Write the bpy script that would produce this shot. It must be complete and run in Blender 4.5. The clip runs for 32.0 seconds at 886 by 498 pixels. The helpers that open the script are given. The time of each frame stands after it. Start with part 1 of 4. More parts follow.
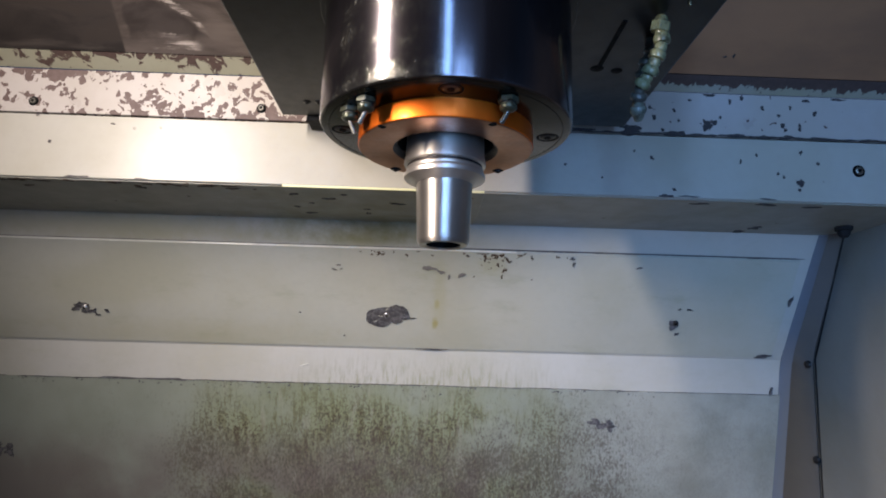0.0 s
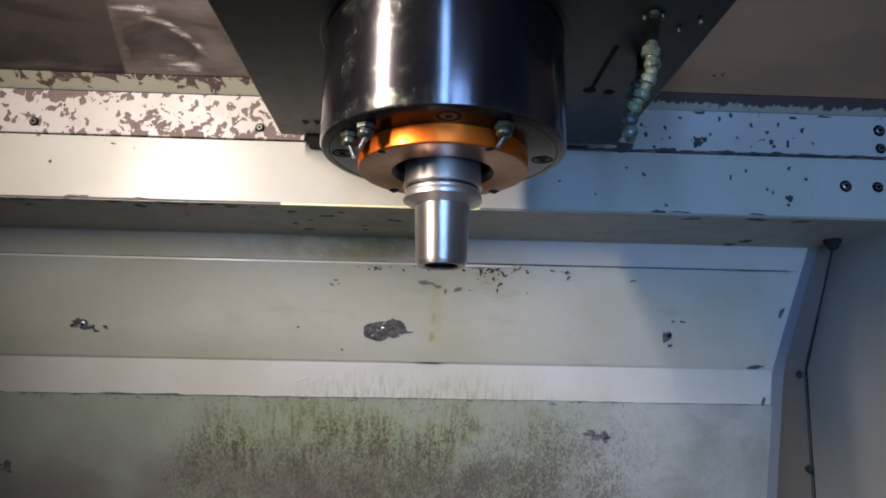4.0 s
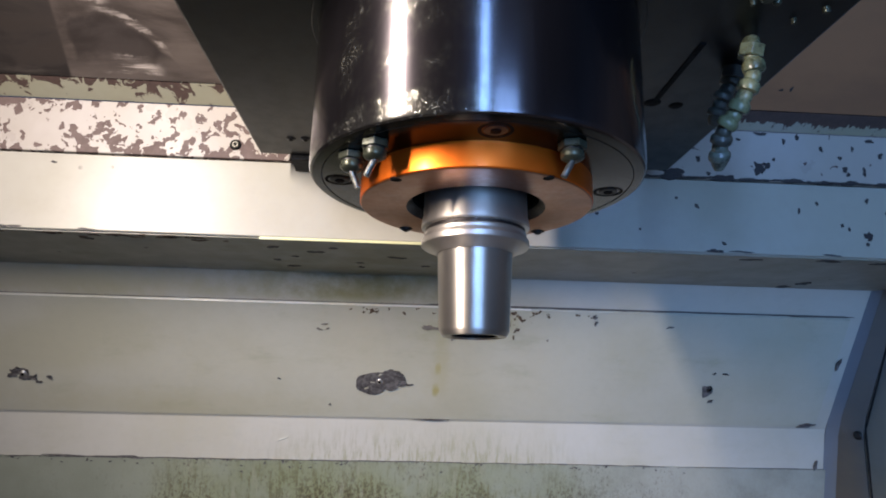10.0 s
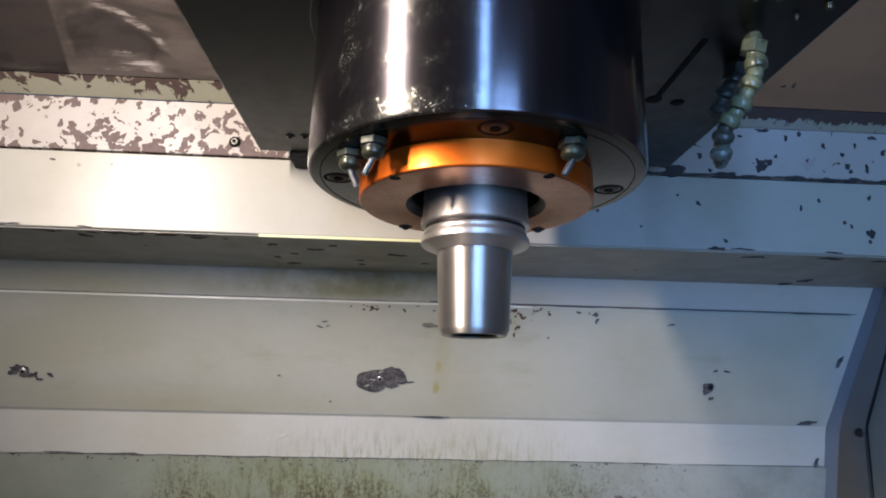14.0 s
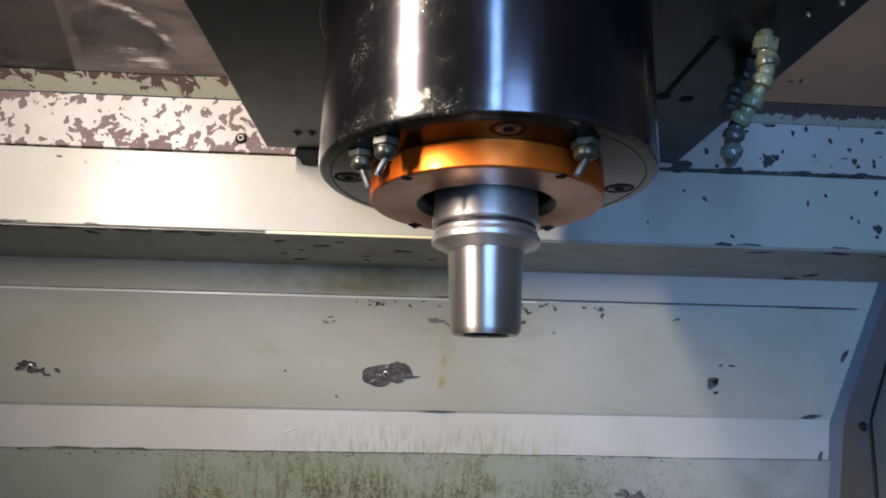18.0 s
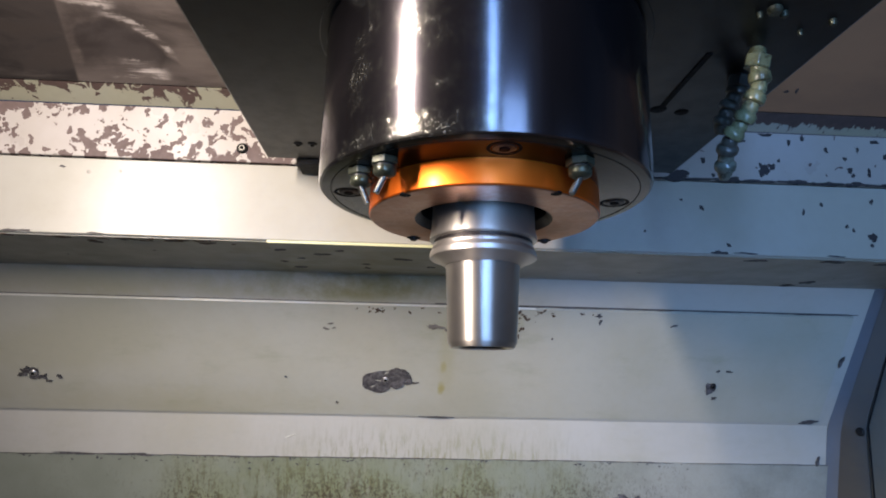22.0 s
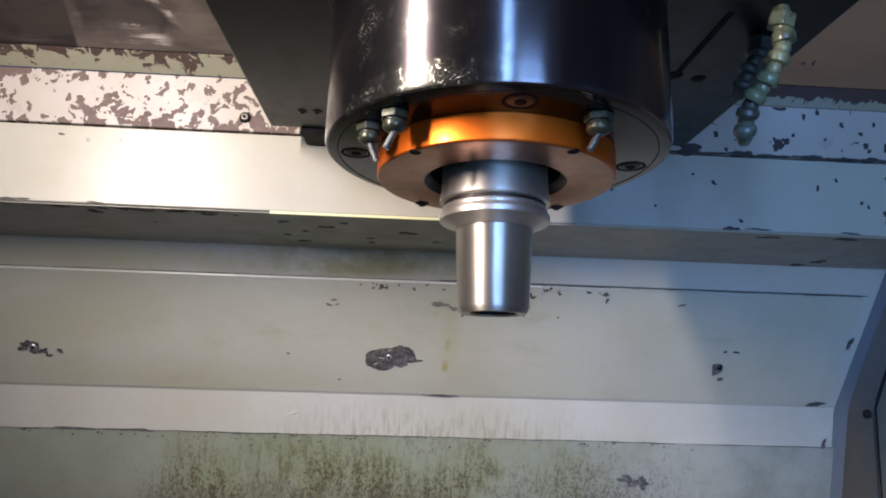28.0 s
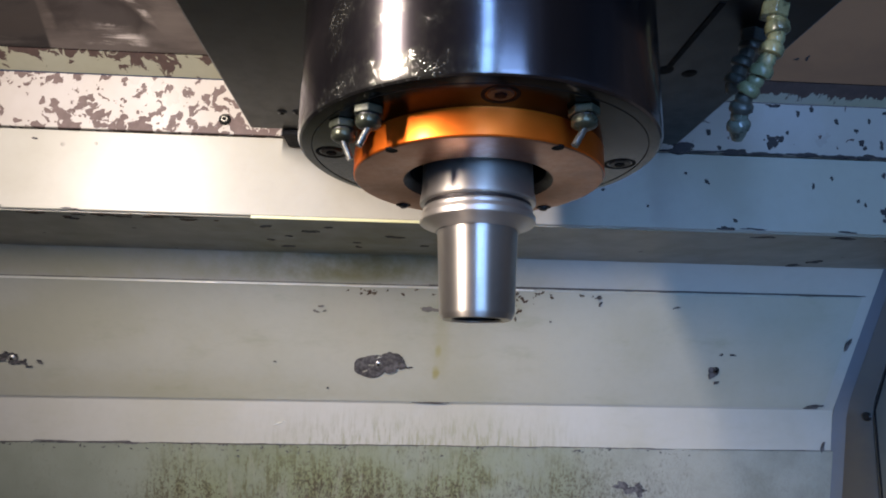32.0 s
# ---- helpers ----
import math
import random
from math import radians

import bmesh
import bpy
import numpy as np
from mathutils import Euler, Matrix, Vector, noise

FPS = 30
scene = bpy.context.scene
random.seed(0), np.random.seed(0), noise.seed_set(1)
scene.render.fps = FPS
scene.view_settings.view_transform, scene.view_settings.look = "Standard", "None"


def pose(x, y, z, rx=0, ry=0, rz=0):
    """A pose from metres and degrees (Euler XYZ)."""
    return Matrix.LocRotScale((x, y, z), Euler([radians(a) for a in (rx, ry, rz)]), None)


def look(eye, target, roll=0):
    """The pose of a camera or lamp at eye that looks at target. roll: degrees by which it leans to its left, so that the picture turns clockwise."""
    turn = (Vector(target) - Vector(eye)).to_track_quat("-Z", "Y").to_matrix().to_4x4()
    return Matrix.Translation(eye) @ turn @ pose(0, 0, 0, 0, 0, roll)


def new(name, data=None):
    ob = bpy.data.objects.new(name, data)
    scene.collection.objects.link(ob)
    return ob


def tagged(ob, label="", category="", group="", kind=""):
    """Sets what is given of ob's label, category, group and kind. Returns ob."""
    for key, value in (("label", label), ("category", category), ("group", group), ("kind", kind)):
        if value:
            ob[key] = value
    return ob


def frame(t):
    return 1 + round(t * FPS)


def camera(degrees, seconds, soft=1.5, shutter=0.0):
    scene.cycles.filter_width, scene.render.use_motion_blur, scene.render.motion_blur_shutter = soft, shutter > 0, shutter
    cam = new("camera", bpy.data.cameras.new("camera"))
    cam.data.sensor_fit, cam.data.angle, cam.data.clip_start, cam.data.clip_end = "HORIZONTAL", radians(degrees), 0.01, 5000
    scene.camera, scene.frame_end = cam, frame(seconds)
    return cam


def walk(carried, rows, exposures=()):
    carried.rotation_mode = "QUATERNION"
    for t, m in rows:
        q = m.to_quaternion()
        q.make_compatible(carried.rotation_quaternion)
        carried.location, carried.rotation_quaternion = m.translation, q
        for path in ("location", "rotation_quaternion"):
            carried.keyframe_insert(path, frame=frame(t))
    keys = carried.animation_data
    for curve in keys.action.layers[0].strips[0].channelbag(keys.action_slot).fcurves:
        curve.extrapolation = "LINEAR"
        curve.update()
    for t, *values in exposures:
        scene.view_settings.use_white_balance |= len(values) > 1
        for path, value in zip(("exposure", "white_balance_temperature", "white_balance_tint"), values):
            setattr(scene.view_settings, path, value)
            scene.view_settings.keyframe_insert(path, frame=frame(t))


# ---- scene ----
cam = camera(69.6, 32.0, 1.9)
PATH = [
    (0, (0.018, 0.024, 1.155), (0.068, 1.987, 1.537), 1.5),
    (0.5, (0.015, 0.022, 1.156), (0.067, 1.984, 1.541), 1.5),
    (1, (0.016, 0.021, 1.159), (0.064, 1.983, 1.545), 1.2),
    (1.5, (0.016, 0.022, 1.159), (0.069, 1.981, 1.558), 1.1),
    (2, (0.017, 0.023, 1.16), (0.071, 1.983, 1.557), 1.0),
    (2.5, (0.018, 0.023, 1.161), (0.075, 1.983, 1.554), 0.7),
    (3, (0.017, 0.02, 1.162), (0.074, 1.979, 1.559), 0.9),
    (3.5, (0.019, 0.015, 1.164), (0.074, 1.973, 1.567), 0.9),
    (5.5, (-0.013, 0.005, 1.153), (0.128, 1.948, 1.606), 1.7),
    (6, (0.012, 0.041, 1.147), (0.1, 1.946, 1.75), 1.4),
    (6.5, (0.023, 0.076, 1.106), (0.054, 1.99, 1.687), 1.6),
    (7, (0.014, 0.11, 1.098), (0.029, 2.028, 1.663), 2.6),
    (7.5, (0.016, 0.14, 1.149), (0.095, 2.059, 1.709), 0.6),
    (8, (0.002, 0.154, 1.194), (0.096, 2.088, 1.696), -0.1),
    (8.5, (-0.003, 0.151, 1.208), (0.116, 2.09, 1.681), 1.2),
    (9, (-0.008, 0.146, 1.215), (0.104, 2.082, 1.705), 1.9),
    (9.5, (-0.01, 0.143, 1.216), (0.104, 2.082, 1.693), 1.4),
    (10, (-0.009, 0.14, 1.214), (0.099, 2.081, 1.683), 1.3),
    (10.5, (-0.007, 0.138, 1.217), (0.101, 2.08, 1.682), 1.1),
    (11, (-0.006, 0.136, 1.215), (0.112, 2.079, 1.67), 1.5),
    (11.5, (-0.007, 0.133, 1.217), (0.114, 2.074, 1.685), 1.9),
    (12, (-0.009, 0.134, 1.217), (0.099, 2.076, 1.684), 1.8),
    (12.5, (-0.007, 0.137, 1.217), (0.106, 2.08, 1.678), 1.8),
    (13, (-0.008, 0.139, 1.217), (0.098, 2.083, 1.674), 1.7),
    (13.5, (-0.008, 0.141, 1.217), (0.1, 2.085, 1.676), 1.6),
    (14, (-0.008, 0.142, 1.216), (0.097, 2.087, 1.673), 1.3),
    (14.5, (-0.009, 0.143, 1.216), (0.091, 2.088, 1.67), 1.2),
    (16.5, (-0.01, 0.144, 1.216), (0.102, 2.091, 1.656), 1.2),
    (17, (-0.011, 0.144, 1.215), (0.102, 2.093, 1.649), 1.1),
    (17.5, (-0.011, 0.143, 1.22), (0.095, 2.093, 1.654), 0.9),
    (18, (-0.014, 0.141, 1.22), (0.089, 2.091, 1.652), 1.2),
    (18.5, (-0.017, 0.138, 1.219), (0.076, 2.089, 1.649), 1.4),
    (19, (-0.016, 0.135, 1.221), (0.08, 2.086, 1.653), 1.4),
    (19.5, (-0.013, 0.134, 1.221), (0.09, 2.085, 1.652), 1.3),
    (20, (-0.014, 0.135, 1.223), (0.081, 2.085, 1.661), 1.3),
    (20.5, (-0.014, 0.134, 1.222), (0.079, 2.085, 1.652), 1.3),
    (21, (-0.013, 0.132, 1.225), (0.085, 2.082, 1.658), 1.3),
    (21.5, (-0.011, 0.132, 1.225), (0.093, 2.082, 1.659), 1.2),
    (22, (-0.013, 0.133, 1.226), (0.088, 2.083, 1.662), 1.2),
    (22.5, (-0.014, 0.134, 1.225), (0.084, 2.084, 1.661), 1.2),
    (23, (-0.014, 0.134, 1.225), (0.082, 2.084, 1.657), 1.4),
    (23.5, (-0.012, 0.133, 1.224), (0.095, 2.084, 1.65), 1.8),
    (24, (-0.014, 0.134, 1.224), (0.088, 2.085, 1.652), 2.3),
    (24.5, (-0.015, 0.136, 1.222), (0.084, 2.089, 1.643), 2.1),
    (26.5, (-0.014, 0.136, 1.221), (0.086, 2.089, 1.637), 1.9),
    (27, (-0.016, 0.141, 1.216), (0.08, 2.097, 1.623), 1.5),
    (27.5, (-0.018, 0.144, 1.215), (0.078, 2.101, 1.616), 1.5),
    (28, (-0.017, 0.148, 1.215), (0.082, 2.106, 1.611), 1.7),
    (28.5, (-0.014, 0.15, 1.217), (0.085, 2.106, 1.62), 1.5),
    (29, (-0.014, 0.151, 1.217), (0.09, 2.105, 1.627), 1.5),
    (29.5, (-0.019, 0.157, 1.214), (0.071, 2.113, 1.62), 1.4),
    (30, (-0.014, 0.164, 1.214), (0.089, 2.119, 1.622), 1.3),
    (30.5, (-0.01, 0.166, 1.216), (0.1, 2.12, 1.629), 1.3),
    (31, (-0.008, 0.165, 1.218), (0.105, 2.118, 1.63), 1.2),
    (31.5, (-0.005, 0.164, 1.218), (0.113, 2.117, 1.633), 1.2),
    (32, (-0.008, 0.165, 1.218), (0.104, 2.119, 1.628), 1.0),
]
walk(cam, [(t, look(eye, target, roll)) for t, eye, target, roll in PATH])

# ---- world and lights ----
world = bpy.data.worlds.new("workshop")
scene.world = world
world.use_nodes = True
bg = world.node_tree.nodes["Background"]
bg.inputs[0].default_value = (0.45, 0.62, 1.0, 1)
bg.inputs[1].default_value = 0.10


def area_lamp(name, eye, target, size, size_y, watts, colour, spread):
    data = bpy.data.lights.new(name, "AREA")
    data.shape, data.size, data.size_y, data.energy, data.color, data.spread = "RECTANGLE", size, size_y, watts, colour, radians(spread)
    ob = new(name, data)
    ob.matrix_world = look(eye, target)
    return ob


# the machine's own work lamp, an upright tube beside the open door, and the cool daylight in the open door, brightest in a narrow gap
area_lamp("work_lamp_light", (-0.55, 0.05, 1.52), (0.30, 1.00, 1.31), 0.030, 0.34, 6.1, (1.0, 0.866, 0.780), 108)
# dim upper segment, added only to lengthen the streak mirrored in the housing
area_lamp("work_lamp_light", (-0.55, 0.05, 1.87), (0.30, 1.00, 1.75), 0.030, 0.34, 0.8, (1.0, 0.866, 0.780), 108)
area_lamp("door_daylight", (0.0, -0.56, 1.42), (0.56, 0.75, 1.42), 0.09, 1.1, 3.0, (0.24, 0.475, 0.98), 92)
# added wide blue fill, set low so that the housing doesn't mirror it
area_lamp("door_daylight", (0.26, -0.60, 1.16), (0.42, 0.75, 1.38), 0.30, 0.60, 2.3, (0.25, 0.475, 0.96), 100)

# ---- materials ----


class Mat:
    """A node material under construction."""

    def __init__(self, name):
        self.mat = bpy.data.materials.new(name)
        self.mat.use_nodes = True
        self.nt = self.mat.node_tree
        self.bsdf = self.nt.nodes["Principled BSDF"]
        self.co = self.nt.nodes.new("ShaderNodeTexCoord").outputs["Object"]
        self.sep = None

    def put(self, node, key, value):
        if hasattr(value, "is_linked"):
            self.nt.links.new(value, node.inputs[key])
        else:
            node.inputs[key].default_value = value

    def scaled(self, s):
        n = self.nt.nodes.new("ShaderNodeVectorMath")
        n.operation = "MULTIPLY"
        self.put(n, 0, self.co)
        n.inputs[1].default_value = s
        return n.outputs[0]

    def noise(self, scale, detail=4.0, rough=0.55, stretch=None, warp=0.0):
        n = self.nt.nodes.new("ShaderNodeTexNoise")
        self.put(n, "Vector", self.scaled(stretch) if stretch else self.co)
        n.inputs["Scale"].default_value, n.inputs["Detail"].default_value = scale, detail
        n.inputs["Roughness"].default_value, n.inputs["Distortion"].default_value = rough, warp
        return n.outputs[0]

    def voronoi(self, scale, feature="F1", stretch=None, warp=0.0):
        n = self.nt.nodes.new("ShaderNodeTexVoronoi")
        n.feature = feature
        at = self.scaled(stretch) if stretch else self.co
        if warp:
            w = self.nt.nodes.new("ShaderNodeTexNoise")
            self.put(w, "Vector", self.co)
            w.inputs["Scale"].default_value, w.inputs["Detail"].default_value = 70.0, 3.0
            shift = self.nt.nodes.new("ShaderNodeVectorMath")
            shift.operation = "MULTIPLY_ADD"
            self.put(shift, 0, w.outputs[1])
            shift.inputs[1].default_value = (warp, warp, warp)
            self.put(shift, 2, at)
            at = shift.outputs[0]
        self.put(n, "Vector", at)
        n.inputs["Scale"].default_value = scale
        return n.outputs[0]

    def axis(self, k):
        if self.sep is None:
            self.sep = self.nt.nodes.new("ShaderNodeSeparateXYZ")
            self.put(self.sep, 0, self.co)
        return self.sep.outputs[k]

    def math(self, op, a, b=0.0):
        n = self.nt.nodes.new("ShaderNodeMath")
        n.operation = op
        self.put(n, 0, a)
        self.put(n, 1, b)
        return n.outputs[0]

    def span(self, v, lo, hi, to_lo=0.0, to_hi=1.0):
        n = self.nt.nodes.new("ShaderNodeMapRange")
        n.interpolation_type = "SMOOTHSTEP"
        for key, value in zip(("Value", "From Min", "From Max", "To Min", "To Max"), (v, lo, hi, to_lo, to_hi)):
            self.put(n, key, value)
        return n.outputs[0]

    def mix(self, fac, a, b):
        n = self.nt.nodes.new("ShaderNodeMix")
        n.data_type = "RGBA"
        self.put(n, 0, fac)
        for key, c in ((6, a), (7, b)):
            self.put(n, key, (*c, 1) if isinstance(c, tuple) else c)
        return n.outputs[2]

    def done(self, colour, rough=0.5, metal=0.0, height=None, strength=0.3, dist=0.001, spec=None, coat=0.0):
        b = self.bsdf
        self.put(b, "Base Color", (*colour, 1) if isinstance(colour, tuple) else colour)
        self.put(b, "Roughness", rough)
        self.put(b, "Metallic", metal)
        if spec is not None:
            b.inputs["Specular IOR Level"].default_value = spec
        b.inputs["Coat Weight"].default_value = coat
        if height is not None:
            n = self.nt.nodes.new("ShaderNodeBump")
            n.inputs["Strength"].default_value, n.inputs["Distance"].default_value = strength, dist
            self.put(n, "Height", height)
            self.nt.links.new(n.outputs[0], b.inputs["Normal"])
        return self.mat


def painted(name, base, chips=None, grime=0.25, rough=0.36, grime_colour=(0.20, 0.17, 0.11), speck=0.0, algae=0.0, even=1.0, far=None, bare=((0.135, 0.092, 0.086), (0.25, 0.185, 0.175)), drips_and_shade=()):
    """Old machine enamel: cloudy yellowing, orange peel, a little grime, optional paint loss."""
    m = Mat(name)
    cloud = m.noise(6.0, 5, 0.6)
    fine = m.noise(90.0, 5, 0.65)
    col = m.mix(m.span(m.axis(0), -0.05, 0.2), base, far) if far else base
    col = m.mix(m.span(cloud, 0.35, 0.7), col, tuple(c * k for c, k in zip(base, (0.90, 0.89, 0.82))))
    col = m.mix(m.math("MULTIPLY", m.span(m.noise(14.0, 6, 0.7, (0.6, 1, 1.8)), 0.52, 0.8), grime), col, grime_colour)
    col = m.mix(m.span(fine, 0.40, 0.85, 0.0, 0.12), col, tuple(c * 0.6 for c in base))
    h = m.math("ADD", m.math("MULTIPLY", m.noise(420.0, 2), 0.25), m.math("MULTIPLY", m.noise(25.0, 3), 0.6))
    r = m.span(m.noise(30.0, 4), 0.3, 0.7, rough - 0.07 * even, rough + 0.10 * even)
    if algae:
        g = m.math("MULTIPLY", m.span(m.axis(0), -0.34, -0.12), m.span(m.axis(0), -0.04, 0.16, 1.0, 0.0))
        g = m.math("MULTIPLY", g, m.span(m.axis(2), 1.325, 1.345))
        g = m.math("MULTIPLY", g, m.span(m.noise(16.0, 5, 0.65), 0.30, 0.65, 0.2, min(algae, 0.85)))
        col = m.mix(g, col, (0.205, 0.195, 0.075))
        g = m.math("MULTIPLY", m.span(m.axis(0), -0.26, -0.06), m.span(m.axis(0), 0.08, 0.30, 1.0, 0.0))
        g = m.math("MULTIPLY", g, m.span(m.axis(2), 1.130, 1.195, 1.0, 0.0))
        g = m.math("MULTIPLY", g, m.span(m.noise(190.0, 4, 0.65, (1.0, 1.0, 0.06)), 0.42, 0.70))
        col = m.mix(m.math("MULTIPLY", g, algae * 0.8), col, (0.25, 0.24, 0.11))
    for x0, z0, wide, high, amount in drips_and_shade:
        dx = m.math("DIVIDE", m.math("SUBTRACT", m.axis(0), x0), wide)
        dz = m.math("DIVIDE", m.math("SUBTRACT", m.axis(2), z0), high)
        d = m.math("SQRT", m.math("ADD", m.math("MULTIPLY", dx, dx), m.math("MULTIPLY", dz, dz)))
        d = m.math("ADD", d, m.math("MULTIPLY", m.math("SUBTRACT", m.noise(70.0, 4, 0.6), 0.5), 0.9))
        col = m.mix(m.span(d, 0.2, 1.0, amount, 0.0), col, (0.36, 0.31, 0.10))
    if speck:
        s = m.span(m.voronoi(55.0), 0.10, 0.16, 1.0, 0.0)
        s = m.math("MULTIPLY", s, m.span(m.noise(18.0, 2), 0.60 - speck, 0.66 - speck))
        col = m.mix(s, col, (0.035, 0.030, 0.032))
    if chips:
        loss = chips(m)
        col = m.mix(loss, col, m.mix(m.noise(160.0, 4), *bare))
        r = m.math("ADD", r, m.math("MULTIPLY", loss, 0.2))
        h = m.math("SUBTRACT", h, m.math("MULTIPLY", loss, 1.2))
    return m.done(col, r, 0.0, h, 0.22, 0.0006)


def strip_loss(m):
    """Leaf-shaped flakes at one end of the strip, merging along its foot, and scattered specks at the other."""
    ragged = m.noise(95.0, 5.0, 0.62, None, 0.5)
    cell = m.voronoi(70.0, "F1", (0.9, 0.4, 0.8), 0.034)
    broad = m.noise(17.0, 2.0)
    low = m.math("MULTIPLY", m.span(m.axis(2), 1.448, 1.468, 0.26, 0.0), m.span(m.axis(0), -0.39, -0.34))
    edge = m.math("MULTIPLY", m.span(m.axis(2), 1.484, 1.500, 0.0, 0.30), m.span(m.axis(0), -0.36, -0.31, 1.0, 0.15))
    reach = m.math("ADD", m.span(broad, 0.30, 0.70, 0.25, 0.42), m.math("ADD", low, edge))
    reach = m.math("ADD", reach, m.math("MULTIPLY", m.math("SUBTRACT", ragged, 0.5), 0.95))
    heavy = m.span(m.math("SUBTRACT", reach, cell), -0.015, 0.015)
    spots = m.span(m.noise(90.0, 2.0, 0.5, None, 0.4), 0.715, 0.725)
    return m.mix(m.span(m.axis(0), -0.12, 0.10), m.mix(heavy, (0, 0, 0), (1, 1, 1)), m.mix(spots, (0, 0, 0), (1, 1, 1)))


def lip_loss(m):
    n = m.noise(60.0, 4.0, 0.6, (1.0, 1.0, 0.6), 0.6)
    high = m.span(m.axis(2), 1.5035, 1.5135)
    left = m.span(m.math("ADD", n, m.math("MULTIPLY", high, 0.115)), 0.60, 0.625)
    right = m.span(m.math("ADD", m.math("MULTIPLY", m.noise(80.0, 4.0, 0.65, (1.3, 0.5, 0.4), 0.15), 0.85), m.math("MULTIPLY", high, 0.34)), 0.50, 0.54)
    return m.mix(m.span(m.axis(0), -0.05, 0.2), m.mix(left, (0, 0, 0), (1, 1, 1)), m.mix(right, (0, 0, 0), (1, 1, 1)))


m_strip = painted("flaking_strip_enamel", (0.39, 0.358, 0.336), strip_loss, 0.12, 0.33, bare=((0.058, 0.035, 0.030), (0.130, 0.088, 0.080)))
m_lip = painted("flaking_lip_enamel", (0.335, 0.328, 0.248), lip_loss, 0.25, 0.45, far=(0.33, 0.32, 0.275), bare=((0.045, 0.028, 0.024), (0.10, 0.062, 0.05)))
m_ledge = painted("cream_enamel", (0.385, 0.372, 0.330), None, 0.06, 0.30, speck=0.02, even=0.15)
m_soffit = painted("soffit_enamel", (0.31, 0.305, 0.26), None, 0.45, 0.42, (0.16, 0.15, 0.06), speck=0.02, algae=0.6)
# the one tinted patch here stands for the shade under the ledge
m_panel = painted("grey_green_enamel", (0.52, 0.508, 0.452), None, 0.18, 0.40, (0.27, 0.28, 0.14), algae=0.9, drips_and_shade=((-0.44, 1.352, 0.34, 0.030, 0.34),))
DRIPS = ((0.036, 1.258, 0.006, 0.010, 0.55), (0.034, 1.230, 0.007, 0.011, 0.8), (0.040, 1.270, 0.016, 0.070, 0.22), (0.115, 1.315, 0.030, 0.022, 0.30), (-0.30, 1.205, 0.35, 0.030, 0.16))
m_overlap = painted("dull_sheet_enamel", (0.50, 0.492, 0.408), None, 0.36, 0.40, (0.25, 0.26, 0.13), drips_and_shade=DRIPS)
# side wall and flange enamel, darkened to hold the shade on that side
m_side = painted("shaded_side_enamel", (0.27, 0.267, 0.245), None, 0.22, 0.45, (0.30, 0.28, 0.18))
m_flange_strip = painted("shaded_strip_enamel", (0.115, 0.108, 0.10), None, 0.35, 0.5, (0.16, 0.14, 0.09))
# wall enamel at the corner, with the cool light's blue put into the colour
m_fillet = painted("blue_lit_corner_enamel", (0.145, 0.162, 0.188), None, 0.25, 0.45, (0.16, 0.15, 0.12))

for m in (m_strip, m_ledge):
    m.node_tree.nodes["Principled BSDF"].inputs["Specular IOR Level"].default_value = 0.34

# bright enamel for the lit sheet edge and for a real scratch
m_bright_edge = painted("lit_edge_and_scratch_enamel", (0.78, 0.77, 0.68), None, 0.35, 0.35, (0.30, 0.28, 0.16))
# yellowing is the edge's own; its brightness is lamplight put into the colour
m_edge = painted("lit_yellowed_edge_enamel", (0.66, 0.65, 0.40), None, 0.3, 0.35, (0.30, 0.30, 0.10))


